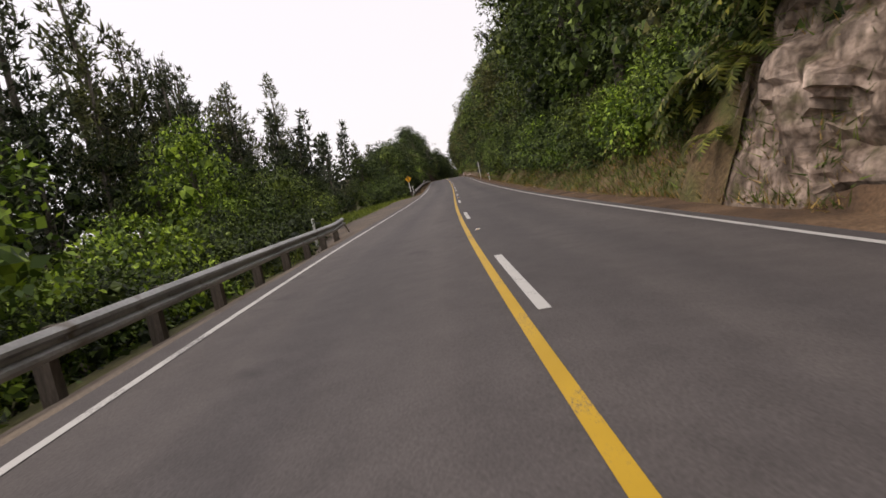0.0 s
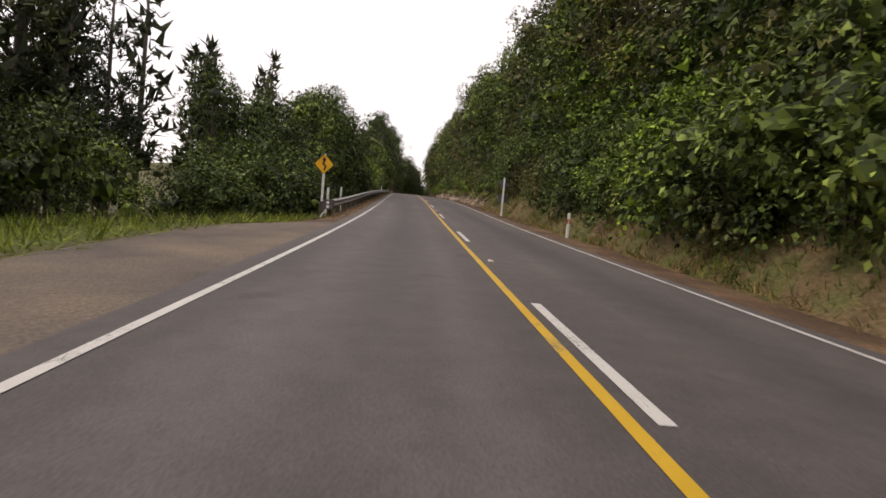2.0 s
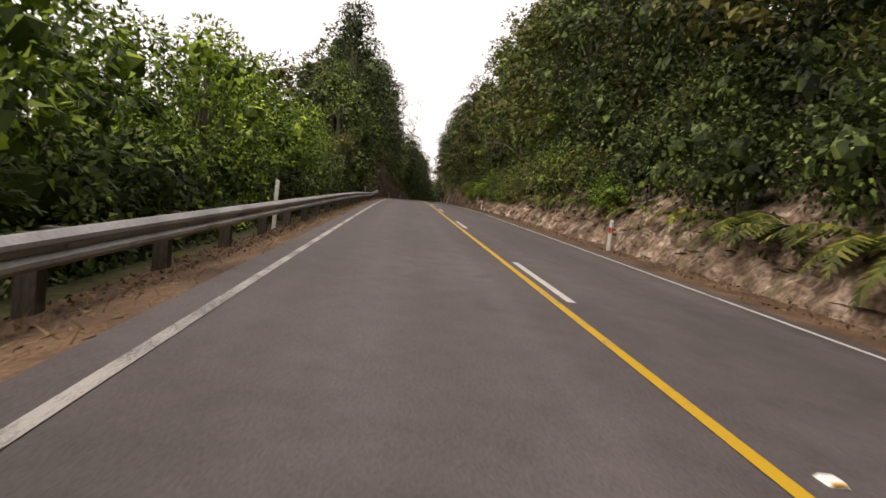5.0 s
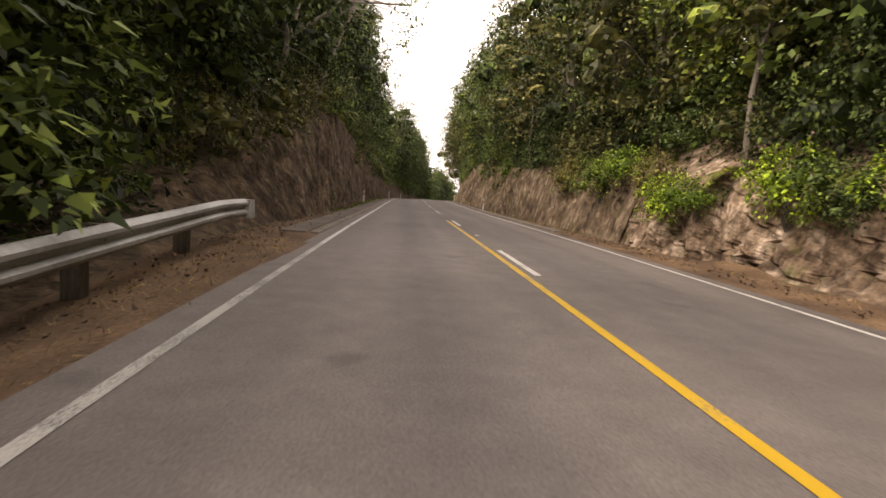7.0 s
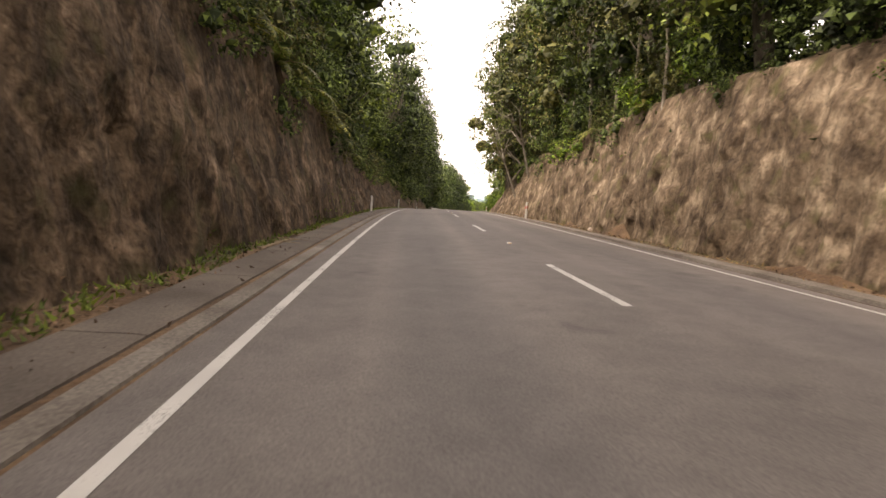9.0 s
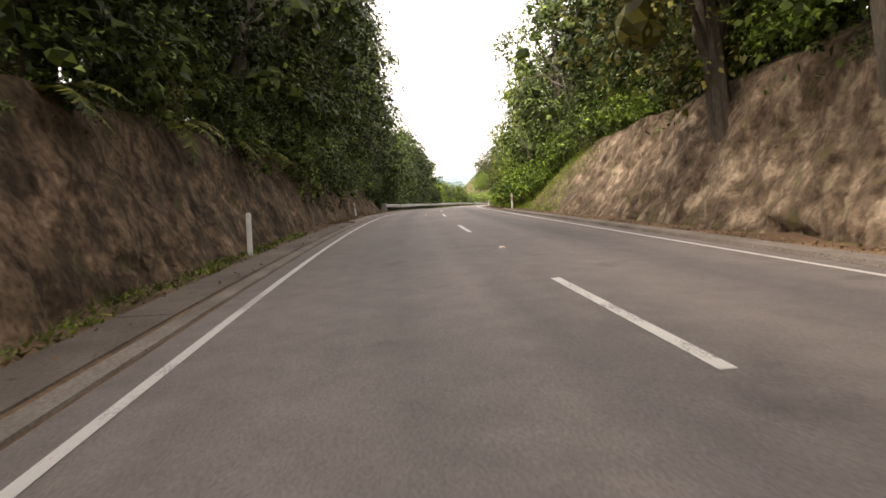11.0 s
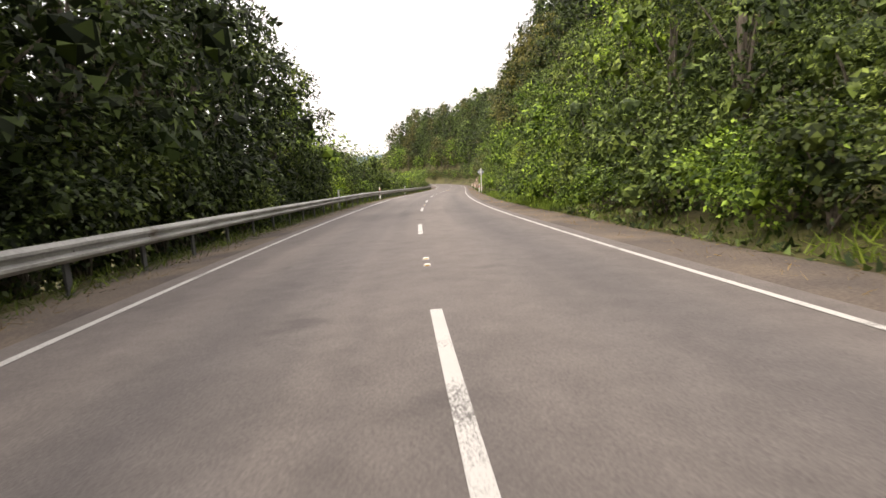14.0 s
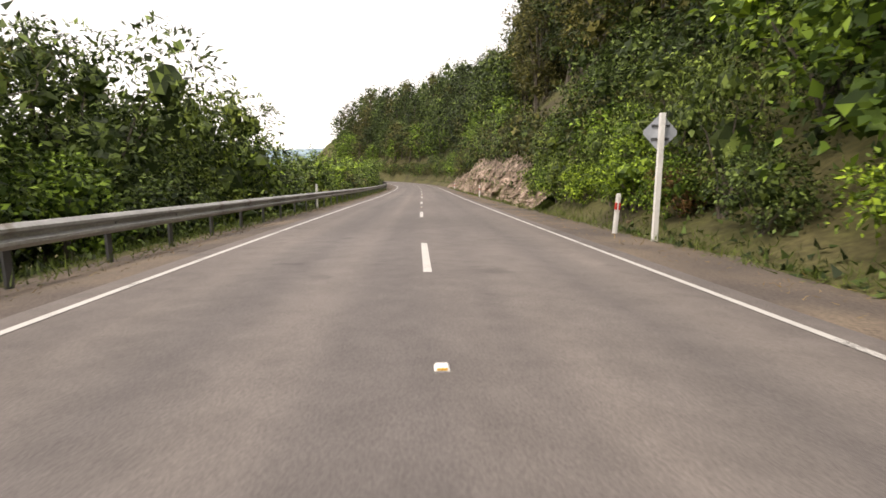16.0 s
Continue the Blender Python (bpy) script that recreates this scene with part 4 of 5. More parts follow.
def pine_kind(key, seed, mat, label, high=14.0, wide=2.6, count=3300, start=0.16, power=0.8, spike=0.42, thin=0.0, blade=0.28, far=False):
    """A conifer: whorls of rising boughs, each set with tufts of needles."""
    rng = np.random.default_rng(seed)
    b = Build().tube([(0, 0, -0.8), (0.03, 0, high * 0.4), (0, 0.04, high * 0.75), (0, 0, high)], [0.22, 0.16, 0.09, 0.015], 8)
    tuft, out = [], []
    z = high * start
    while z < high * 0.985:
        k = (z / high - start) / (1 - start)
        reach = wide * (1 - k) ** power * (0.55 + 0.45 * min(1, k * 5)) + 0.12
        for a in np.arange(5) * 1.257 + rng.random() * 6:
            if rng.random() < thin:
                continue
            ln = reach * rng.uniform(0.65, 1.15)
            d = Vector((math.cos(a), math.sin(a), 0.12 + 0.55 * k))
            pts = [Vector((0, 0, z)), Vector((0, 0, z)) + d * ln * 0.5, Vector((0, 0, z)) + d * ln + Vector((0, 0, 0.16 * ln))]
            if not far:
                b.tube(pts, [0.035 * (1 - k) + 0.012, 0.02, 0.006], 4)
            for _ in range(max(1, int(ln * (1.6 if far else 7)))):
                h = rng.uniform(0.25, 1.0)
                p = pts[0].lerp(pts[1], h * 2) if h < 0.5 else pts[1].lerp(pts[2], h * 2 - 1)
                tuft.append(np.array(p) + rng.normal(size=3) * (0.05 + 0.10 * ln * 0.5))
                out.append(np.array(d.normalized()) * 0.5 + (0, 0, 0.55) + rng.normal(size=3) * 0.25)
        z += high * (0.05 if far else 0.036) * rng.uniform(0.75, 1.25)
    tuft, out = np.array(tuft), np.array(out)
    per = max(2, count // len(tuft))
    q = leaves(rng, np.repeat(tuft, per, 0) + rng.normal(size=(len(tuft) * per, 3)) * 0.07, np.repeat(out, per, 0), spike, blade, 0.0, 1.0)
    KINDS[key] = ("pine_tree", label, "tree", [("trunk", b.mesh("trunk", M_BARK)), ("crown", quad_mesh("crown", q, mat))])


def bare_kind(key, seed, mat, label, high=7.0, spread=0.8, tufts=40, stem=0.10):
    """A thin, open tree: pale forking limbs with sparse leaf tufts at their tips."""
    rng = np.random.default_rng(seed)
    b, tips = Build(), []

    def grow(p, d, ln, r, depth):
        mid = p + d * ln * 0.5 + Vector(rng.normal(size=3)) * ln * 0.06
        end = p + d * ln + Vector(rng.normal(size=3)) * ln * 0.08
        b.tube([p, mid, end], [r, r * 0.8, r * 0.6], 5 if depth < 2 else 4)
        if depth == 4:
            tips.append(np.array(end))
            return
        for _ in range(2 if depth else 4):
            e = (d + Vector(rng.normal(size=3)) * spread * (0.9 if depth else 0.6) + Vector((0, 0, 0.15))).normalized()
            grow(end if rng.random() < 0.7 else mid, e, ln * rng.uniform(0.55, 0.85), r * 0.6, depth + 1)

    grow(Vector((0, 0, -0.5)), Vector((0, 0, 1)), high * 0.42, stem, 0)
    KINDS[key] = ("tree", label, "tree", [("trunk", b.mesh("trunk", M_PALE_BARK))])
    tips = np.array([tips[i] for i in rng.integers(len(tips), size=tufts)]) + rng.normal(size=(tufts, 3)) * 0.12
    d = ball(rng, tufts * 16)
    q = leaves(rng, np.repeat(tips, 16, 0) + d * rng.uniform(0.1, 0.34, (len(d), 1)), d, 0.11, 0.5, 0.3, 0.8, True)
    KINDS[key][3].append(("crown", quad_mesh("crown", q, mat)))


def sapling_kind(key, seed, mat, label, high=6.5):
    """A slim pole with a small crown high up."""
    rng = np.random.default_rng(seed)
    b = Build().tube([(0, 0, -0.5), (0.08, 0.03, high * 0.3), (-0.06, 0.08, high * 0.62), (0.04, 0, high)], [0.075, 0.062, 0.05, 0.015], 7)
    lobes = []
    for i in range(5):
        a, z = i * 2.4, high * rng.uniform(0.55, 1.0)
        c = Vector((math.cos(a) * rng.uniform(0.4, 1.0), math.sin(a) * rng.uniform(0.4, 1.0), z))
        b.tube([(0, 0, z - 0.9), c * 0.6 + Vector((0, 0, z * 0.4 - 0.3)), c], [0.03, 0.02, 0.006], 4)
        lobes.append((tuple(c), (0.6, 0.6, 0.42)))
    q = crown_leaves(rng, lobes, 60, 22, 0.115, 0.26, 60)
    KINDS[key] = ("tree", label, "tree", [("trunk", b.mesh("trunk", M_PALE_BARK)), ("crown", quad_mesh("crown", q, mat))])


def frond(rng, ln, arch, pairs, wide, az, lift):
    """One fern frond: an arching rib with leaflets either side."""
    d = np.array([math.cos(az), math.sin(az), 0])
    side = np.array([-math.sin(az), math.cos(az), 0])
    quads, pts = [], []
    for i in range(pairs + 1):
        t = i / pairs
        pts.append(d * ln * (t - 0.12 * t * t) + np.array([0, 0, ln * (lift * t - arch * t * t)]))
    for i in range(1, pairs):
        t = i / pairs
        w = wide * math.sin(math.pi * min(1, 0.12 + 0.9 * t)) ** 0.8
        f = (pts[i + 1] - pts[i - 1]) / 2
        for sg in (-1, 1):
            tip = pts[i] + side * sg * w + f * 0.9 + np.array([0, 0, -0.25 * w])
            h = f * 0.52
            quads.append([pts[i] - h, tip - h * 0.25, tip + h * 0.25, pts[i] + h])
    return quads, pts


def fern_kind(key, seed, mat, label, fronds, ln, trunk=0.0, arch=0.75, lift=0.62, name="fern"):
    rng = np.random.default_rng(seed)
    quads, b = [], Build()
    for i in range(fronds):
        g = ln * rng.uniform(0.75, 1.1)
        qs, pts = frond(rng, g, arch * rng.uniform(0.8, 1.2), 16, g * 0.17, i * 2.4 + rng.random() * 0.5, lift * rng.uniform(0.7, 1.25))
        quads += [[v + (0, 0, trunk) for v in q] for q in qs]
        b.tube([tuple(p + (0, 0, trunk)) for p in pts[::4]], [0.018, 0.014, 0.01, 0.007, 0.003], 4)
    parts = [("frond_crown", quad_mesh("frond_crown", np.array(quads), mat)), ("rib_frame", b.mesh("rib_frame", M_DEAD))]
    if trunk:
        parts.append(("trunk", Build().tube([(0, 0, -0.5), (0.1, 0, trunk * 0.35), (0.02, 0.05, trunk * 0.75), (0, 0, trunk)], [0.17, 0.12, 0.11, 0.16], 9).mesh("trunk", M_BARK)))
    KINDS[key] = (name, label, "fern", parts)


JOIN = {}


def gather(group, key, m):
    JOIN.setdefault(group, []).append((key, m))


def join_all(group, label, category):
    """One object of all the plants of a far stand."""
    co, vi, start, mats, midx, nv, nl = [], [], [], [], [], 0, 0
    for key, m in JOIN[group]:
        for _, me in KINDS[key][3]:
            c = np.empty(len(me.vertices) * 3, np.float32)
            me.vertices.foreach_get("co", c)
            c = c.reshape(-1, 3) @ np.array(m.to_3x3()).T + np.array(m.translation)
            v = np.empty(len(me.loops), np.int32)
            me.loops.foreach_get("vertex_index", v)
            st = np.empty(len(me.polygons), np.int32)
            me.polygons.foreach_get("loop_start", st)
            mat = me.materials[0]
            if mat not in mats:
                mats.append(mat)
            co.append(c)
            vi.append(v + nv)
            start.append(st + nl)
            midx.append(np.full(len(st), mats.index(mat), np.int32))
            nv, nl = nv + len(c), nl + len(v)
    me = bpy.data.meshes.new(group)
    me.vertices.add(nv)
    me.vertices.foreach_set("co", np.concatenate(co).astype(np.float32).ravel())
    me.loops.add(nl)
    me.loops.foreach_set("vertex_index", np.concatenate(vi))
    start = np.concatenate(start)
    me.polygons.add(len(start))
    me.polygons.foreach_set("loop_start", start)
    for mat in mats:
        me.materials.append(mat)
    me.polygons.foreach_set("material_index", np.concatenate(midx))
    me.update(calc_edges=True)
    return tagged(new(group, me), label, category, kind="stuff")


def plant_pose(s, u, scale, spin, lean, squash, dz):
    return Matrix.Translation(spot(s, u, dz - 0.05)) @ Matrix.Rotation(at(TURN, s), 4, "Z") @ Matrix.Rotation(radians(lean), 4, "Y") @ Matrix.Rotation(spin, 4, "Z") @ Matrix.Diagonal((scale, scale, scale * squash, 1))


def plant(key, s, u, scale=1.0, spin=0.0, lean=0.0, squash=1.0, dz=0.0):
    if abs(u) > 7.2 and "m" + key[1:] in KINDS:
        key = "m" + key[1:]
    name, label, category, parts = KINDS[key]
    ob = tagged(new(name), label, category)
    ob.matrix_world = plant_pose(s, u, scale, spin, lean, squash, dz)
    for nm, me in parts:
        part(nm, me, ob)
    return ob


shrub_kind("bright", 1, L_BRIGHT, "dense bright green shrub on the roadside slope")
shrub_kind("bright2", 2, L_BRIGHT, "dense bright green shrub on the roadside slope", tall=1.25)
shrub_kind("mid", 3, L_MID, "dense green shrub with small leaves")
shrub_kind("mid2", 4, L_MID, "dense green shrub with small leaves", tall=1.3, leaf=0.125, width=0.4)
shrub_kind("dark", 5, L_DARK, "dark green shrub, leaf colour darkened for deep shade")
shrub_kind("olive", 6, L_OLIVE, "olive-brown shrub with fine leaves", leaf=0.10)
shrub_kind("brown", 7, L_BROWN, "rust-brown dying shrub on the slope", leaf=0.13, width=0.3)
tree_kind("t_mid", 11, L_MID, "tall green broadleaf tree with a dense crown")
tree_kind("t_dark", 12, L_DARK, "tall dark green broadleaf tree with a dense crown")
tree_kind("t_bright", 13, L_BRIGHT, "bright green broadleaf tree with a rounded crown", high=6.5, wide=2.7, bare=0.12)
tree_kind("t_olive", 14, L_OLIVE, "olive green tree with fine foliage", leaf=0.125, gap=0.12)
tree_kind("t_column", 15, L_DARK, "narrow upright dark green tree", high=11, wide=1.7, bare=0.1)
for key in ("mid", "dark", "bright", "olive"):
    mat = {"mid": L_MID, "dark": L_DARK, "bright": L_BRIGHT, "olive": L_OLIVE}[key]
    more = dict(high=6.5, wide=2.7, bare=0.12) if key == "bright" else {}
    tree_kind("m_" + key, 50 + len(key), mat, KINDS["t_" + key][1], clumps=240, per=22, leaf=0.175, width=0.42, kite=False, **more)
FAR = dict(clumps=115, per=13, leaf=0.27, width=0.45, clump=0.42, far=True)
THIN = dict(clumps=76, per=14, leaf=0.165, width=0.45, clump=0.26, far=True)
shrub_kind("s_mid", 41, L_MID, "far green shrub", tall=1.2, **THIN)
shrub_kind("s_dark", 42, L_DARK, "far dark shrub", **THIN)
shrub_kind("s_olive", 43, L_OLIVE, "far olive shrub", **THIN)
shrub_kind("s_bright", 44, L_BRIGHT, "far bright shrub", tall=1.2, **THIN)
tree_kind("f_mid", 16, L_MID, "far green tree", **FAR)
tree_kind("f_dark", 17, L_DARK, "far dark green tree", **FAR)
tree_kind("f_olive", 18, L_OLIVE, "far olive tree", **FAR)
tree_kind("f_column", 19, L_DARK, "far narrow tree", high=11, wide=1.7, **FAR)
tree_kind("f_bright", 20, L_BRIGHT, "far bright green tree", high=6.5, wide=2.7, **FAR)
pine_kind("pine", 21, L_PINE, "tall dark pine with rising boughs", wide=3.2, thin=0.25)
pine_kind("pine2", 22, L_PINE, "tall slim dark pine with open boughs", wide=2.6, thin=0.35)
pine_kind("pine3", 23, L_PINE, "young open pine with bare stem", high=11, wide=1.8, thin=0.4, start=0.3, count=2000)
pine_kind("f_pine", 24, L_PINE, "far pine", count=420, spike=0.95, blade=0.36, far=True, wide=2.4)
pine_kind("f_pine2", 25, L_PINE, "far slim pine", count=420, spike=0.9, blade=0.36, far=True, wide=1.9)
bare_kind("airy", 61, L_OLIVE, "open olive tree with pale forking limbs")
bare_kind("airy2", 62, L_MID, "half-bare tree with pale spreading limbs", tufts=70, spread=0.95)
sapling_kind("sapling", 63, L_MID, "slim sapling with a pale stem on the bank")
sapling_kind("sapling2", 64, L_OLIVE, "slim sapling with a pale stem on the bank", 5.4)
fern_kind("fern", 31, L_FERN, "arching green fern on the bank", 11, 1.3)
fern_kind("tree_fern", 32, L_FERN, "tree fern with a slim dark trunk and drooping fronds", 18, 2.6, 6.2, 0.62, 0.5, "tree_fern")

PLANT = np.random.default_rng(77)


def row(keys, s0, s1, gap, u, jitter, scale, squash=(0.85, 1.2), lean=0.0, dz=0.0, stand=None):
    """Plants strung along the road in an uneven row."""
    s = s0
    while s < s1:
        x = u(s) if callable(u) else u
        key = keys[PLANT.integers(len(keys))]
        where = (s + PLANT.uniform(-0.3, 0.3) * gap, x + PLANT.uniform(-jitter, jitter), PLANT.uniform(*scale), PLANT.uniform(0, 6.28), PLANT.normal() * 3 + lean, PLANT.uniform(*squash), dz)
        if stand:
            gather(stand, key, plant_pose(*where))
        else:
            plant(key, *where)
        s += gap * PLANT.uniform(0.75, 1.25)


# right: a steep bush-clad hillside
rim = lambda extra: (lambda s: table(RIGHT, s)[0] + table(RIGHT, s)[2] + extra)
row(["mid", "mid2", "dark", "bright"], -14, 62, 2.0, rim(0.2), 0.4, (0.7, 1.1), dz=-0.4)
for s, u, k, z in ((47.6, 5.0, "mid", 1.2), (50.2, 5.2, "bright2", 1.15), (45.5, 5.4, "mid2", 1.2), (52.8, 5.6, "mid", 1.0), (30, 5.4, "dark", 0.9), (64, 5.2, "olive", 0.8)):
    plant(k, s, u, z, s, -6, 1.0, -0.3)
row(["mid", "mid2", "dark", "bright", "olive"], 62, 160, 2.0, rim(0.35), 0.25, (0.6, 1.0), dz=-0.3)
row(["s_mid", "s_mid", "s_dark", "s_olive", "s_bright"], -14, 165, 2.1, rim(2.3), 0.5, (0.95, 1.35), stand="bush_right")
row(["s_dark", "s_mid", "s_olive", "s_mid"], 30, 160, 3.6, rim(1.5), 0.7, (0.8, 1.2), stand="bush_right")
row(["t_mid", "t_mid", "t_dark", "t_olive"], -10, 100, 3.6, 8.0, 0.8, (1.05, 1.4))
row(["t_mid", "t_mid", "t_olive"], 100, 164, 3.6, 7.6, 0.6, (1.15, 1.5), lean=-3)
row(["f_dark", "f_olive", "f_mid", "f_column"], -5, 165, 3.0, 12.0, 1.5, (1.05, 1.4), stand="woodland_right")
row(["s_mid", "s_olive", "s_bright"], 172, 262, 1.9, rim(-0.1), 0.25, (0.32, 0.55), stand="bush_right")
row(["s_mid", "s_mid", "s_olive"], 5, 62, 2.0, rim(-0.35), 0.3, (0.4, 0.62), stand="bush_right")
row(["s_mid", "s_dark"], 164, 264, 1.6, rim(1.0), 0.3, (0.7, 1.0), stand="bush_right")
row(["mid", "bright", "olive"], 138, 172, 1.7, rim(-0.25), 0.25, (0.4, 0.6))
row(["s_mid", "s_olive", "s_dark", "s_bright"], 160, 268, 2.0, rim(0.4), 0.3, (0.5, 0.8), stand="bush_right")
row(["t_mid", "t_olive", "t_dark"], 162, 262, 3.3, rim(1.1), 0.5, (1.0, 1.3), lean=-4)
row(["s_mid", "s_dark", "s_olive"], 160, 266, 2.0, rim(2.6), 0.6, (1.1, 1.5), stand="bush_right")
row(["f_dark", "f_olive", "f_mid"], 164, 264, 2.8, rim(4.2), 0.8, (1.1, 1.4), stand="woodland_right")
for k, s, u, z, lean in (("t_olive", 226, 5.9, 1.2, -10), ("t_dark", 231, 5.8, 1.25, -10), ("t_olive", 235.5, 5.7, 1.35, -12), ("t_mid", 240, 5.7, 1.3, -10), ("t_olive", 245, 5.9, 1.3, -9)):
    plant(k, s, u, z, s, lean)
row(["t_mid", "t_mid", "t_bright"], 267, 290, 2.7, 7.3, 0.6, (0.95, 1.25))
row(["t_mid", "mid2", "t_mid", "t_bright"], 291, 322, 2.7, 7.6, 0.6, (0.62, 0.85))
row(["s_mid", "s_bright", "s_mid"], 256, 276, 1.4, rim(0.3), 0.4, (0.6, 0.9), stand="bush_right")
row(["mid", "mid2", "dark", "bright"], 266, 318, 1.9, 5.4, 0.3, (0.65, 1.0))
row(["s_mid", "s_mid", "s_olive"], 262, 345, 2.2, 10.0, 0.8, (1.0, 1.4), stand="bush_right")
row(["f_mid", "f_dark", "f_olive"], 290, 342, 3.0, 12.5, 1.2, (0.6, 0.8), stand="woodland_right")
row(["f_mid", "f_dark", "f_olive"], 262, 290, 3.0, 12.5, 1.2, (1.05, 1.35), stand="woodland_right")
row(["f_dark", "f_column", "f_olive"], 300, 342, 3.6, 17.5, 1.5, (0.55, 0.7), stand="woodland_right")
for k, s, u, z in (("bright2", 320, 8.0, 1.4), ("bright2", 324.5, 7.6, 1.65), ("mid", 328.5, 7.4, 1.1), ("bright", 332, 7.2, 1.25), ("bright", 335, 7.6, 1.2), ("mid2", 338.5, 7.8, 1.1),
                   ("olive", 341, 7.2, 0.8), ("bright2", 345.5, 7.0, 1.6), ("bright2", 349.5, 7.9, 1.5), ("mid2", 353, 6.6, 1.0), ("bright", 357, 6.7, 1.0), ("mid2", 360, 6.8, 1.1), ("mid", 363, 6.8, 1.0), ("mid2", 327, 6.7, 0.9), ("mid", 330.3, 6.4, 0.75), ("bright", 334, 6.3, 0.7), ("mid", 321, 6.7, 0.8), ("mid2", 323.4, 6.9, 0.85), ("mid", 325.6, 7.0, 0.85), ("bright", 328.6, 7.3, 0.9)):
    plant(k, s, u, z, s, 0, 0.9)
row(["t_mid", "t_dark", "t_olive"], 317, 348, 3.0, 10.4, 0.6, (0.7, 0.95))
row(["mid2", "bright", "mid"], 336, 366, 1.7, 5.6, 0.25, (0.5, 0.8))
row(["s_mid", "s_dark", "s_mid"], 316, 368, 2.1, 8.9, 0.5, (0.9, 1.25), stand="bush_right")
row(["s_mid", "s_dark"], 316, 368, 1.9, 7.4, 0.4, (0.4, 0.6), stand="bush_right")
row(["s_bright", "s_mid", "s_olive"], 360, 540, 2.1, 6.6, 0.5, (0.8, 1.15), stand="bush_right")
row(["t_mid", "t_dark", "t_olive"], 346, 400, 3.4, 11.0, 1.0, (1.1, 1.4))
row(["f_mid", "f_dark", "f_olive", "f_bright"], 400, 540, 2.8, 10.0, 1.0, (1.0, 1.25), stand="woodland_right")
row(["f_column", "f_dark"], 345, 405, 2.6, 15, 1.5, (1.15, 1.45), stand="woodland_right")
row(["f_mid", "f_dark", "f_column"], 392, 520, 1.9, 14, 1.8, (0.9, 1.35), stand="woodland_right")
row(["f_mid", "f_dark", "f_olive"], 380, 552, 2.2, 19, 2.0, (1.1, 1.3), stand="woodland_right")
row(["f_mid", "f_dark", "f_mid", "f_olive"], 340, 552, 2.6, 25, 2.4, (1.2, 1.5), stand="woodland_right")
row(["f_mid", "f_dark", "f_mid", "f_olive"], 340, 552, 2.9, 33, 2.8, (1.25, 1.55), stand="woodland_right")
# left: bush below the first rail, pines behind it
row(["bright", "bright2", "bright"], -8, 9, 1.9, -7.7, 0.4, (0.95, 1.3))
row(["mid", "dark", "mid2"], 10, 26, 2.0, -8.4, 0.4, (0.85, 1.1))
# dark leaf colour stands in for the shade below the bright bush
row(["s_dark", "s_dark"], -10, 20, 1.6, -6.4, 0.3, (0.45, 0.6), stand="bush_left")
row(["bright2", "mid2", "t_bright"], -2, 24, 2.8, -10.8, 0.7, (0.85, 1.15))
row(["pine", "pine2"], 4, 70, 2.8, -21, 2.5, (1.0, 1.25))
row(["t_dark", "dark", "t_mid"], 18, 34, 2.6, -13.0, 0.8, (0.6, 0.8))
row(["pine", "pine2", "t_dark"], -4, 74, 4.2, -17.5, 1.2, (0.75, 1.0), stand="woodland_left")
row(["mid", "dark", "mid2"], 24, 60, 2.2, lambda s: -11.8 if s < 46 else -11.8 + (s - 46) * 0.34, 0.5, (0.7, 1.05))
row(["t_dark", "t_mid", "mid2"], 30, 62, 3.0, -14.5, 1.0, (0.5, 0.68))
row(["f_pine2", "f_pine"], 60, 110, 5, -19, 2.0, (0.8, 1.05), stand="woodland_left")
plant("pine3", 92, -12.5, 0.95, 0.4)
plant("pine3", 86, -14, 1.0, 1.4)
row(["s_dark", "s_dark", "s_mid"], 60, 158, 1.8, -7.3, 0.3, (0.7, 1.0), stand="bush_left")
row(["dark", "mid2", "mid"], 60, 73, 2.1, -8.6, 0.4, (1.1, 1.4))
row(["t_dark", "t_mid"], 63, 76, 2.5, -10.0, 0.5, (0.7, 0.85))
row(["t_dark", "t_mid"], 94, 103, 2.6, -10.6, 0.4, (0.8, 0.9))
row(["t_dark", "t_dark", "t_mid"], 75, 95, 2.4, -7.9, 0.4, (0.85, 1.0))
row(["dark", "mid2"], 93, 100, 2.0, -6.6, 0.3, (0.9, 1.2))
row(["t_bright", "t_bright", "bright2"], 101, 142, 2.6, -8.0, 0.5, (0.75, 0.95))
row(["f_dark", "f_dark"], 79, 97, 2.0, -10.6, 0.8, (0.85, 1.05), stand="woodland_left")
row(["s_dark", "s_dark"], 75, 101, 1.5, -9.2, 0.4, (1.2, 1.6), stand="bush_left")
row(["s_mid", "f_bright"], 100, 142, 3.2, -11.5, 1.0, (0.7, 0.9), stand="woodland_left")
row(["t_mid", "mid2", "t_dark"], 134, 148, 2.5, -7.8, 0.6, (0.65, 0.85))
row(["t_dark", "t_mid"], 148, 157, 2.7, -7.8, 0.6, (1.0, 1.3))
row(["f_dark", "f_olive"], 136, 157, 3.0, -11.5, 0.6, (0.8, 1.0), stand="woodland_left")
plant("tree_fern", 99, -6.6, 1.06, 0.3)
plant("t_column", 152, -7.2, 1.5, 0.3)
plant("t_column", 157, -8.5, 1.55, 2.3)
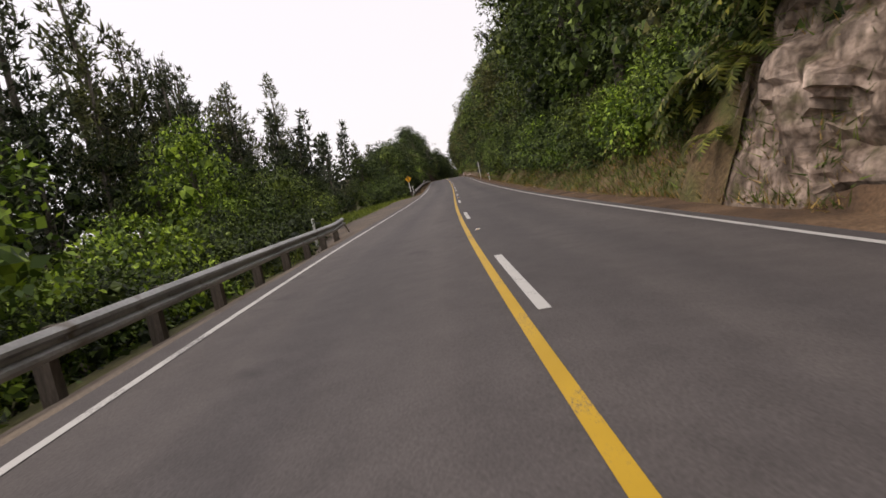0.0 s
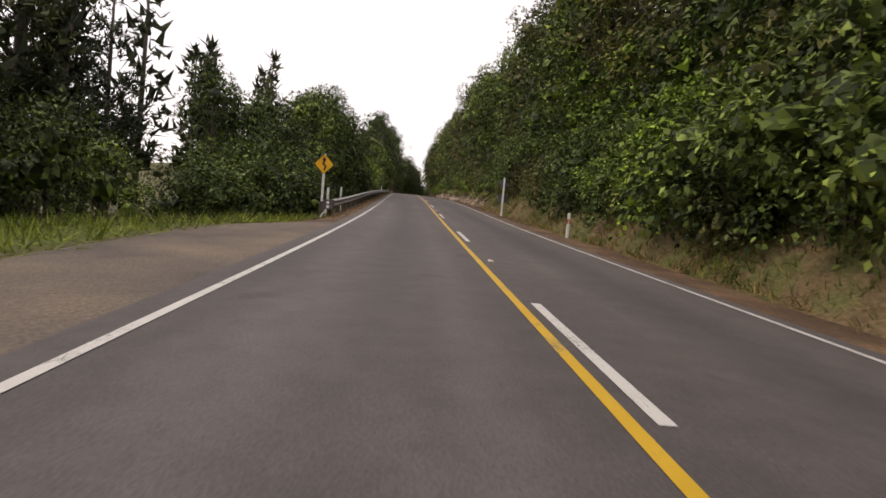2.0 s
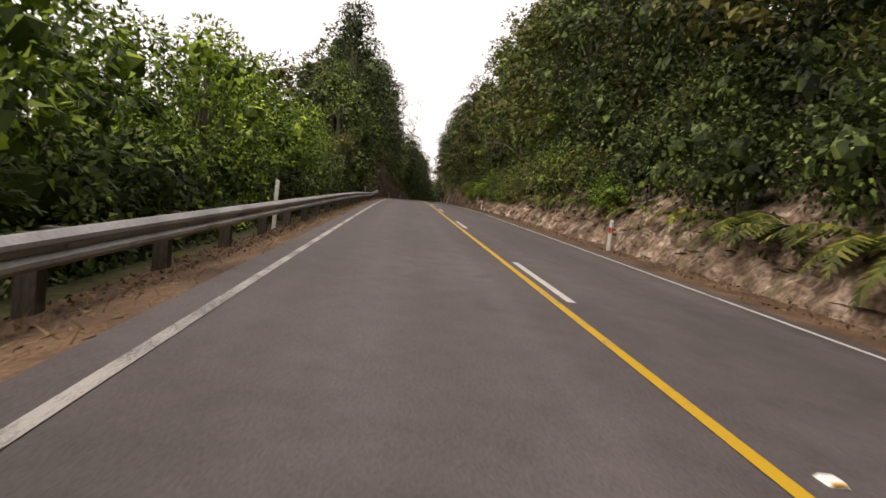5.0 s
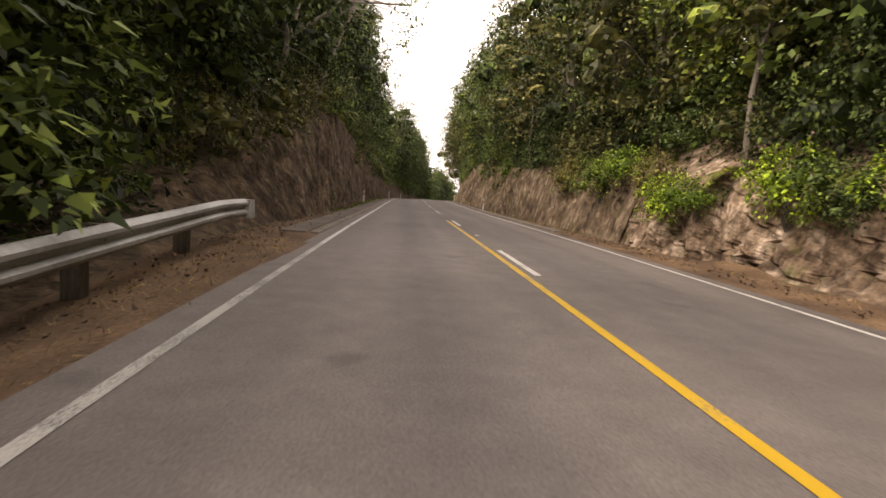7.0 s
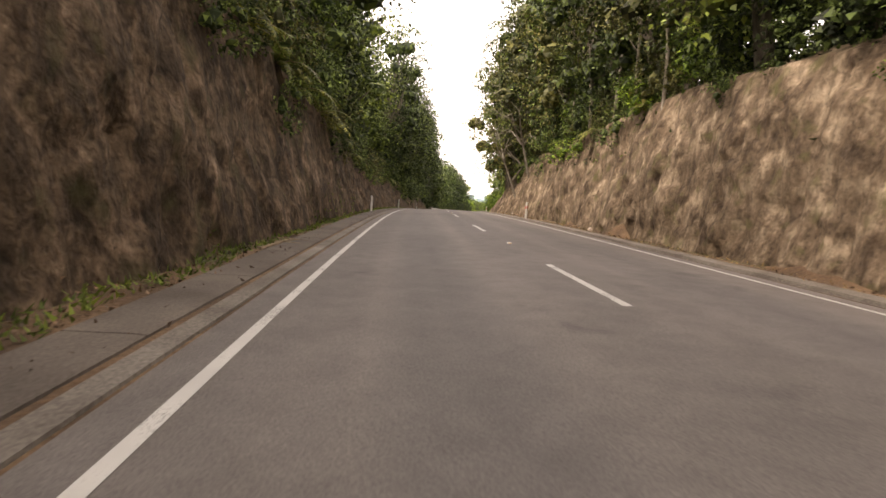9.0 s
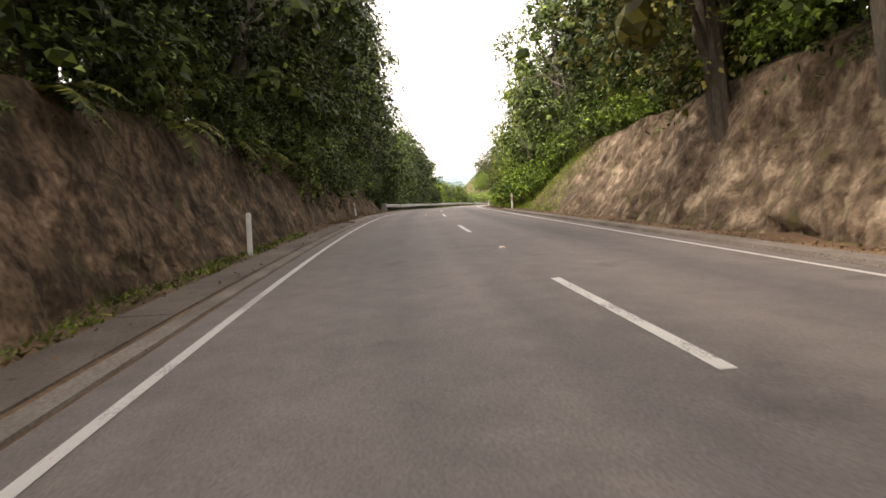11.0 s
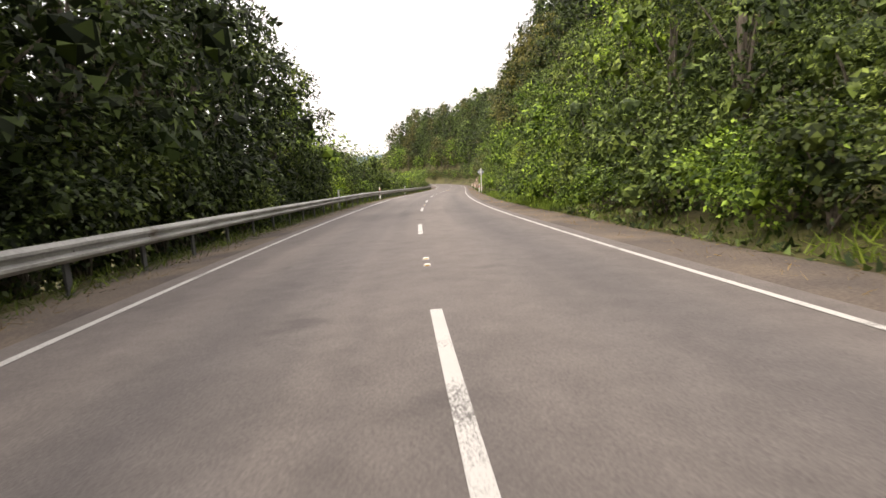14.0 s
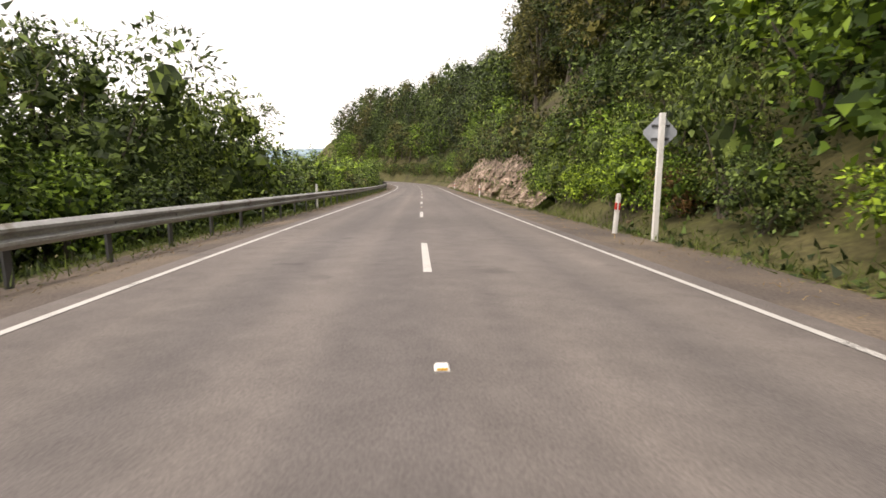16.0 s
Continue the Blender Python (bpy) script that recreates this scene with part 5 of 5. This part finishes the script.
# left: trees over the cutting
lip = lambda extra: (lambda s: -table(LEFT, s)[0] - table(LEFT, s)[2] - extra)
row(["s_dark", "s_mid", "s_olive"], 157, 284, 2.0, lip(0.3), 0.3, (0.55, 0.85), stand="bush_left")
row(["t_dark", "t_mid"], 157, 240, 3.4, lip(1.5), 0.5, (1.05, 1.35), lean=2)
row(["s_mid", "s_olive", "s_dark"], 190, 256, 1.9, lip(-0.15), 0.25, (0.32, 0.55), stand="bush_left")
row(["s_dark", "s_dark", "s_mid"], 254, 287, 1.6, lip(-0.5), 0.3, (0.7, 1.0), stand="bush_left")
# only dark-leaved trees here, deep shade being put into their colour
row(["t_dark"], 240, 285, 2.9, lip(0.8), 0.4, (1.15, 1.4), lean=9)
plant("t_dark", 154.5, -8.0, 1.1, 0, 3)
plant("t_mid", 158.5, -8.2, 1.15, 2, 5)
plant("t_dark", 163, -7.9, 1.1, 4, 6)
row(["s_dark", "s_dark"], 240, 287, 1.6, lip(1.4), 0.4, (1.1, 1.4), stand="bush_left")
row(["f_dark", "f_mid", "f_olive"], 157, 286, 3.0, lip(4.4), 0.8, (1.2, 1.45), stand="woodland_left")
for s in (176, 199, 202, 204.5, 207, 210, 212, 216, 221, 226, 231, 236, 240, 244, 248, 252, 255, 258, 262, 266):
    plant("fern", s, lip(0.02)(s), PLANT.uniform(0.8, 1.3), PLANT.uniform(0, 6), 14)
for s in (0.5, 2, 3, 4.2, 5.2, 6.1, 7, 8, 9, 11, 74, 79, 86, 88, 90, 92, 93.5, 95, 97.5, 100, 103, 107, 112, 118, 131, 136, 139, 141, 142.5, 144, 146, 149, 81, 83.5, 84.7, 105, 109.5, 111, 114, 115.5, 121, 123, 125.5, 127, 129, 133.5, 151.5, 154, 157, 160, 186, 190, 208, 213, 218, 230):
    plant("fern", s, rim(0.2)(s), PLANT.uniform(0.75, 1.3), PLANT.uniform(0, 6), -16)
for s, u, z in ((4.6, 4.5, 1.0), (5.3, 4.25, 0.8), (5.6, 4.7, 1.2), (6.3, 4.9, 1.3), (7.2, 5.0, 1.2), (3.2, 4.6, 1.3), (2.2, 4.7, 1.2)):
    plant("fern", s, u, z, s, -14, dz=0.35 if u > 4.4 else 0.1)
# left: bush behind the third rail
row(["t_dark", "t_mid"], 285, 300, 2.5, -7.9, 0.5, (1.1, 1.35), lean=3)
row(["t_dark", "t_dark", "t_mid"], 300, 325, 2.5, -8.4, 0.5, (1.05, 1.3))
row(["dark", "dark", "mid"], 287, 328, 1.9, -6.9, 0.3, (0.8, 1.15))
row(["s_dark", "s_dark"], 285, 328, 1.7, -9.4, 0.4, (1.0, 1.5), stand="bush_left")
row(["f_dark", "f_dark"], 284, 324, 2.6, -12.0, 1.0, (1.1, 1.35), stand="woodland_left")
row(["mid2", "bright2", "olive", "mid"], 330, 362, 2.2, -8.2, 0.6, (0.8, 1.2))
row(["s_mid", "s_bright", "s_olive", "s_mid"], 362, 540, 2.2, -8.2, 0.6, (1.05, 1.5), stand="bush_left")
row(["s_mid", "s_olive", "s_mid"], 330, 540, 3.0, -12.0, 1.2, (1.0, 1.45), stand="bush_left")
row(["mid2", "mid2", "dark", "olive"], 332, 372, 2.2, -10.0, 0.6, (1.35, 1.9))
row(["s_mid", "s_dark"], 330, 372, 1.8, -11.6, 0.6, (1.3, 1.8), stand="bush_left")
plant("t_column", 349, -13.5, 1.2, 1.0)
plant("t_olive", 351.5, -11.2, 0.82, 1.0)
plant("t_mid", 355, -10.8, 0.82, 2.0)
plant("t_mid", 347.5, -11.0, 0.75, 3.0)
plant("t_bright", 327.5, -8.0, 1.15, 1.0)
plant("t_bright", 330.8, -9.0, 0.95, 2.0)
plant("t_olive", 372, -19, 1.1, 3.0)
# thin trees and saplings at the edges, rusty scrub
for k, s, u, z, lean in (("airy2", 226.5, 5.3, 1.0, -16), ("airy", 232, 5.2, 1.05, -14), ("airy", 173, -6.2, 1.5, 14), ("airy2", 168, -6.4, 1.35, 10), ("airy", 352, -11.5, 1.15, 0), ("airy", 345, -10.5, 1.2, 3),
                         ("airy2", 264, 8.0, 1.0, -6), ("airy", 270.5, 6.6, 0.9, -8), ("airy", 108, 6.4, 0.9, -10), ("airy2", 146, 6.6, 0.9, -10), ("airy", 150.5, -6.9, 0.9, 4)):
    plant(k, s, u, z, s, lean)
for k, s in enumerate((206.5, 209, 211.6, 214, 217.5, 220, 193, 197.5, 184, 178.5, 154, 160)):
    plant(("sapling", "sapling2")[k % 2], s, rim(-0.05 + 0.12 * (k % 3))(s), 0.85 + 0.07 * (k % 4), s, -3 + 2 * (k % 3))
for k, s in enumerate((139, 143.5, 148, 152.5, 262, 271, 279)):
    plant(("sapling2", "sapling")[k % 2], s, lip(0.2)(s) if s > 156 else -6.6, 0.8 + 0.06 * (k % 4), s, 4)
# last two shrubs are added to stand in for a reddish lens tint
for s, u, z in ((70.5, 5.3, 0.75), (72.5, 5.7, 0.8), (84, 6.0, 0.6), (341.5, 6.2, 0.5), (350.5, 5.6, 0.45), (334, 11.5, 1.3), (338, 12.0, 1.4)):
    plant("brown", s, u, z, s, 0, 0.9)
join_all("woodland_right", "tall mixed bush and pines over the hillside", "woodland")
join_all("woodland_left", "tall dark trees standing behind the bush", "woodland")
join_all("bush_right", "dense green bush on the hillside", "bush")
join_all("bush_left", "dense green bush beyond the guardrail", "bush")

# ---- low growth, grass and litter ----
def scatter(name, count, s0, s1, place, size, width, mat, label, category, droop=0.0, rise=0.8, parent=None):
    rng = np.random.default_rng(len(name) * 31 + count)
    s = rng.uniform(s0, s1, count)
    pts = []
    for q in s:
        u = place(q, rng)
        pts.append(spot(q, u, 0.025))
    out = np.tile((0, 0, rise), (count, 1)) + rng.normal(size=(count, 3)) * (0.45, 0.45, 0.45 if rise > 0.3 else 0.05)
    out[:, 2] += droop if rise < 0.3 else 0
    ob = new(name, quad_mesh(name, leaves(rng, np.array(pts), out, size, width, droop, 0.7), mat))
    return tagged(ob, label, category, kind="stuff")


def beyond(side, lo, hi, power=1.6):
    rows = LEFT if side < 0 else RIGHT

    def place(s, rng):
        flat, high, wide, _ = table(rows, s)
        return side * (flat + (wide if high > 0.6 else 0) + lo + (hi - lo) * rng.random() ** power)
    return place


scatter("ground_cover_right", 30000, -20, 470, beyond(1, -0.3, 14, 2.0), 0.17, 0.5, L_MID, "low green undergrowth over the slope", "undergrowth", 0.2)
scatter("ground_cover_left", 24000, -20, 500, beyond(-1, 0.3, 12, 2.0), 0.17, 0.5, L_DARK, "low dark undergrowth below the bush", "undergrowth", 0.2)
scatter("grass_lay_by", 32000, 10, 60, lambda s, r: -5.9 - 6.5 * r.random() ** 0.9 + (0 if s < 48 else (s - 48) * 0.12), 0.34, 0.06, L_GRASS, "short green grass beside the gravel lay-by", "grass")
scatter("grass_bank", 20000, 2, 80, lambda s, r: table(RIGHT, s)[0] - 0.2 + (table(RIGHT, s)[2] + 0.8) * r.random(), 0.20, 0.07, L_STRAW, "dry yellow grass on the low bank", "grass")
scatter("grass_bank_green", 30000, 2, 80, lambda s, r: table(RIGHT, s)[0] - 0.1 + (table(RIGHT, s)[2] + 0.8) * r.random(), 0.26, 0.07, L_GRASS, "green grass on the low bank", "grass")
scatter("grass_bank_end", 18000, 255, 300, lambda s, r: table(RIGHT, s)[0] - 0.2 + (table(RIGHT, s)[2] + 1.0) * r.random(), 0.26, 0.07, L_LUSH, "long green grass on the clay slope", "grass")
scatter("grass_tall", 26000, 312, 336, lambda s, r: 4.3 + 1.9 * r.random(), 0.34, 0.05, L_LUSH, "tall bright green grass beside the verge", "grass")
scatter("grass_rail", 14000, 286, 420, lambda s, r: -4.5 - 2.0 * r.random(), 0.22, 0.07, L_GRASS, "rough grass under the guardrail", "grass")
scatter("grass_verge", 14000, 300, 420, lambda s, r: 4.2 + 1.0 * r.random(), 0.2, 0.06, L_GRASS, "long green grass beside the verge", "grass")
scatter("straw_verge", 12000, 10, 400, lambda s, r: 3.35 + 1.1 * r.random(), 0.12, 0.05, L_STRAW, "dry straw along the road edge", "grass", 0.0, 0.2)
scatter("straw_rail", 8000, 286, 420, lambda s, r: -3.9 - 1.6 * r.random(), 0.14, 0.05, L_STRAW, "dry straw under the guardrail", "grass", 0.0, 0.2)
scatter("fallen_leaves", 16000, 56, 290, lambda s, r: -3.8 - 1.4 * r.random() ** 0.7, 0.065, 0.5, L_LITTER, "brown fallen leaves on the verge", "leaf litter", 0.0, 0.1)
scatter("fallen_leaves_right", 9000, 60, 290, lambda s, r: 3.4 + 1.0 * r.random(), 0.065, 0.5, L_LITTER, "brown fallen leaves on the verge", "leaf litter", 0.0, 0.1)
scatter("weeds", 6500, 172, 250, lambda s, r: -4.5 - 0.5 * r.random() + 0.12 * math.sin(s * 1.7), 0.10, 0.3, L_GRASS, "small green weeds at the foot of the cutting", "weeds", 0.1)
scatter("straw_rail_long", 9000, 56, 158, lambda s, r: -3.5 - 1.2 * r.random(), 0.13, 0.06, L_STRAW, "dry brown grass under the long guardrail", "grass", 0.0, 0.3)
scatter("fallen_sticks", 1500, 256, 290, lambda s, r: -4.25 - 1.2 * r.random(), 0.20, 0.14, L_STRAW, "pale sticks and strips of bark on the verge", "litter", 0.0, 0.06)
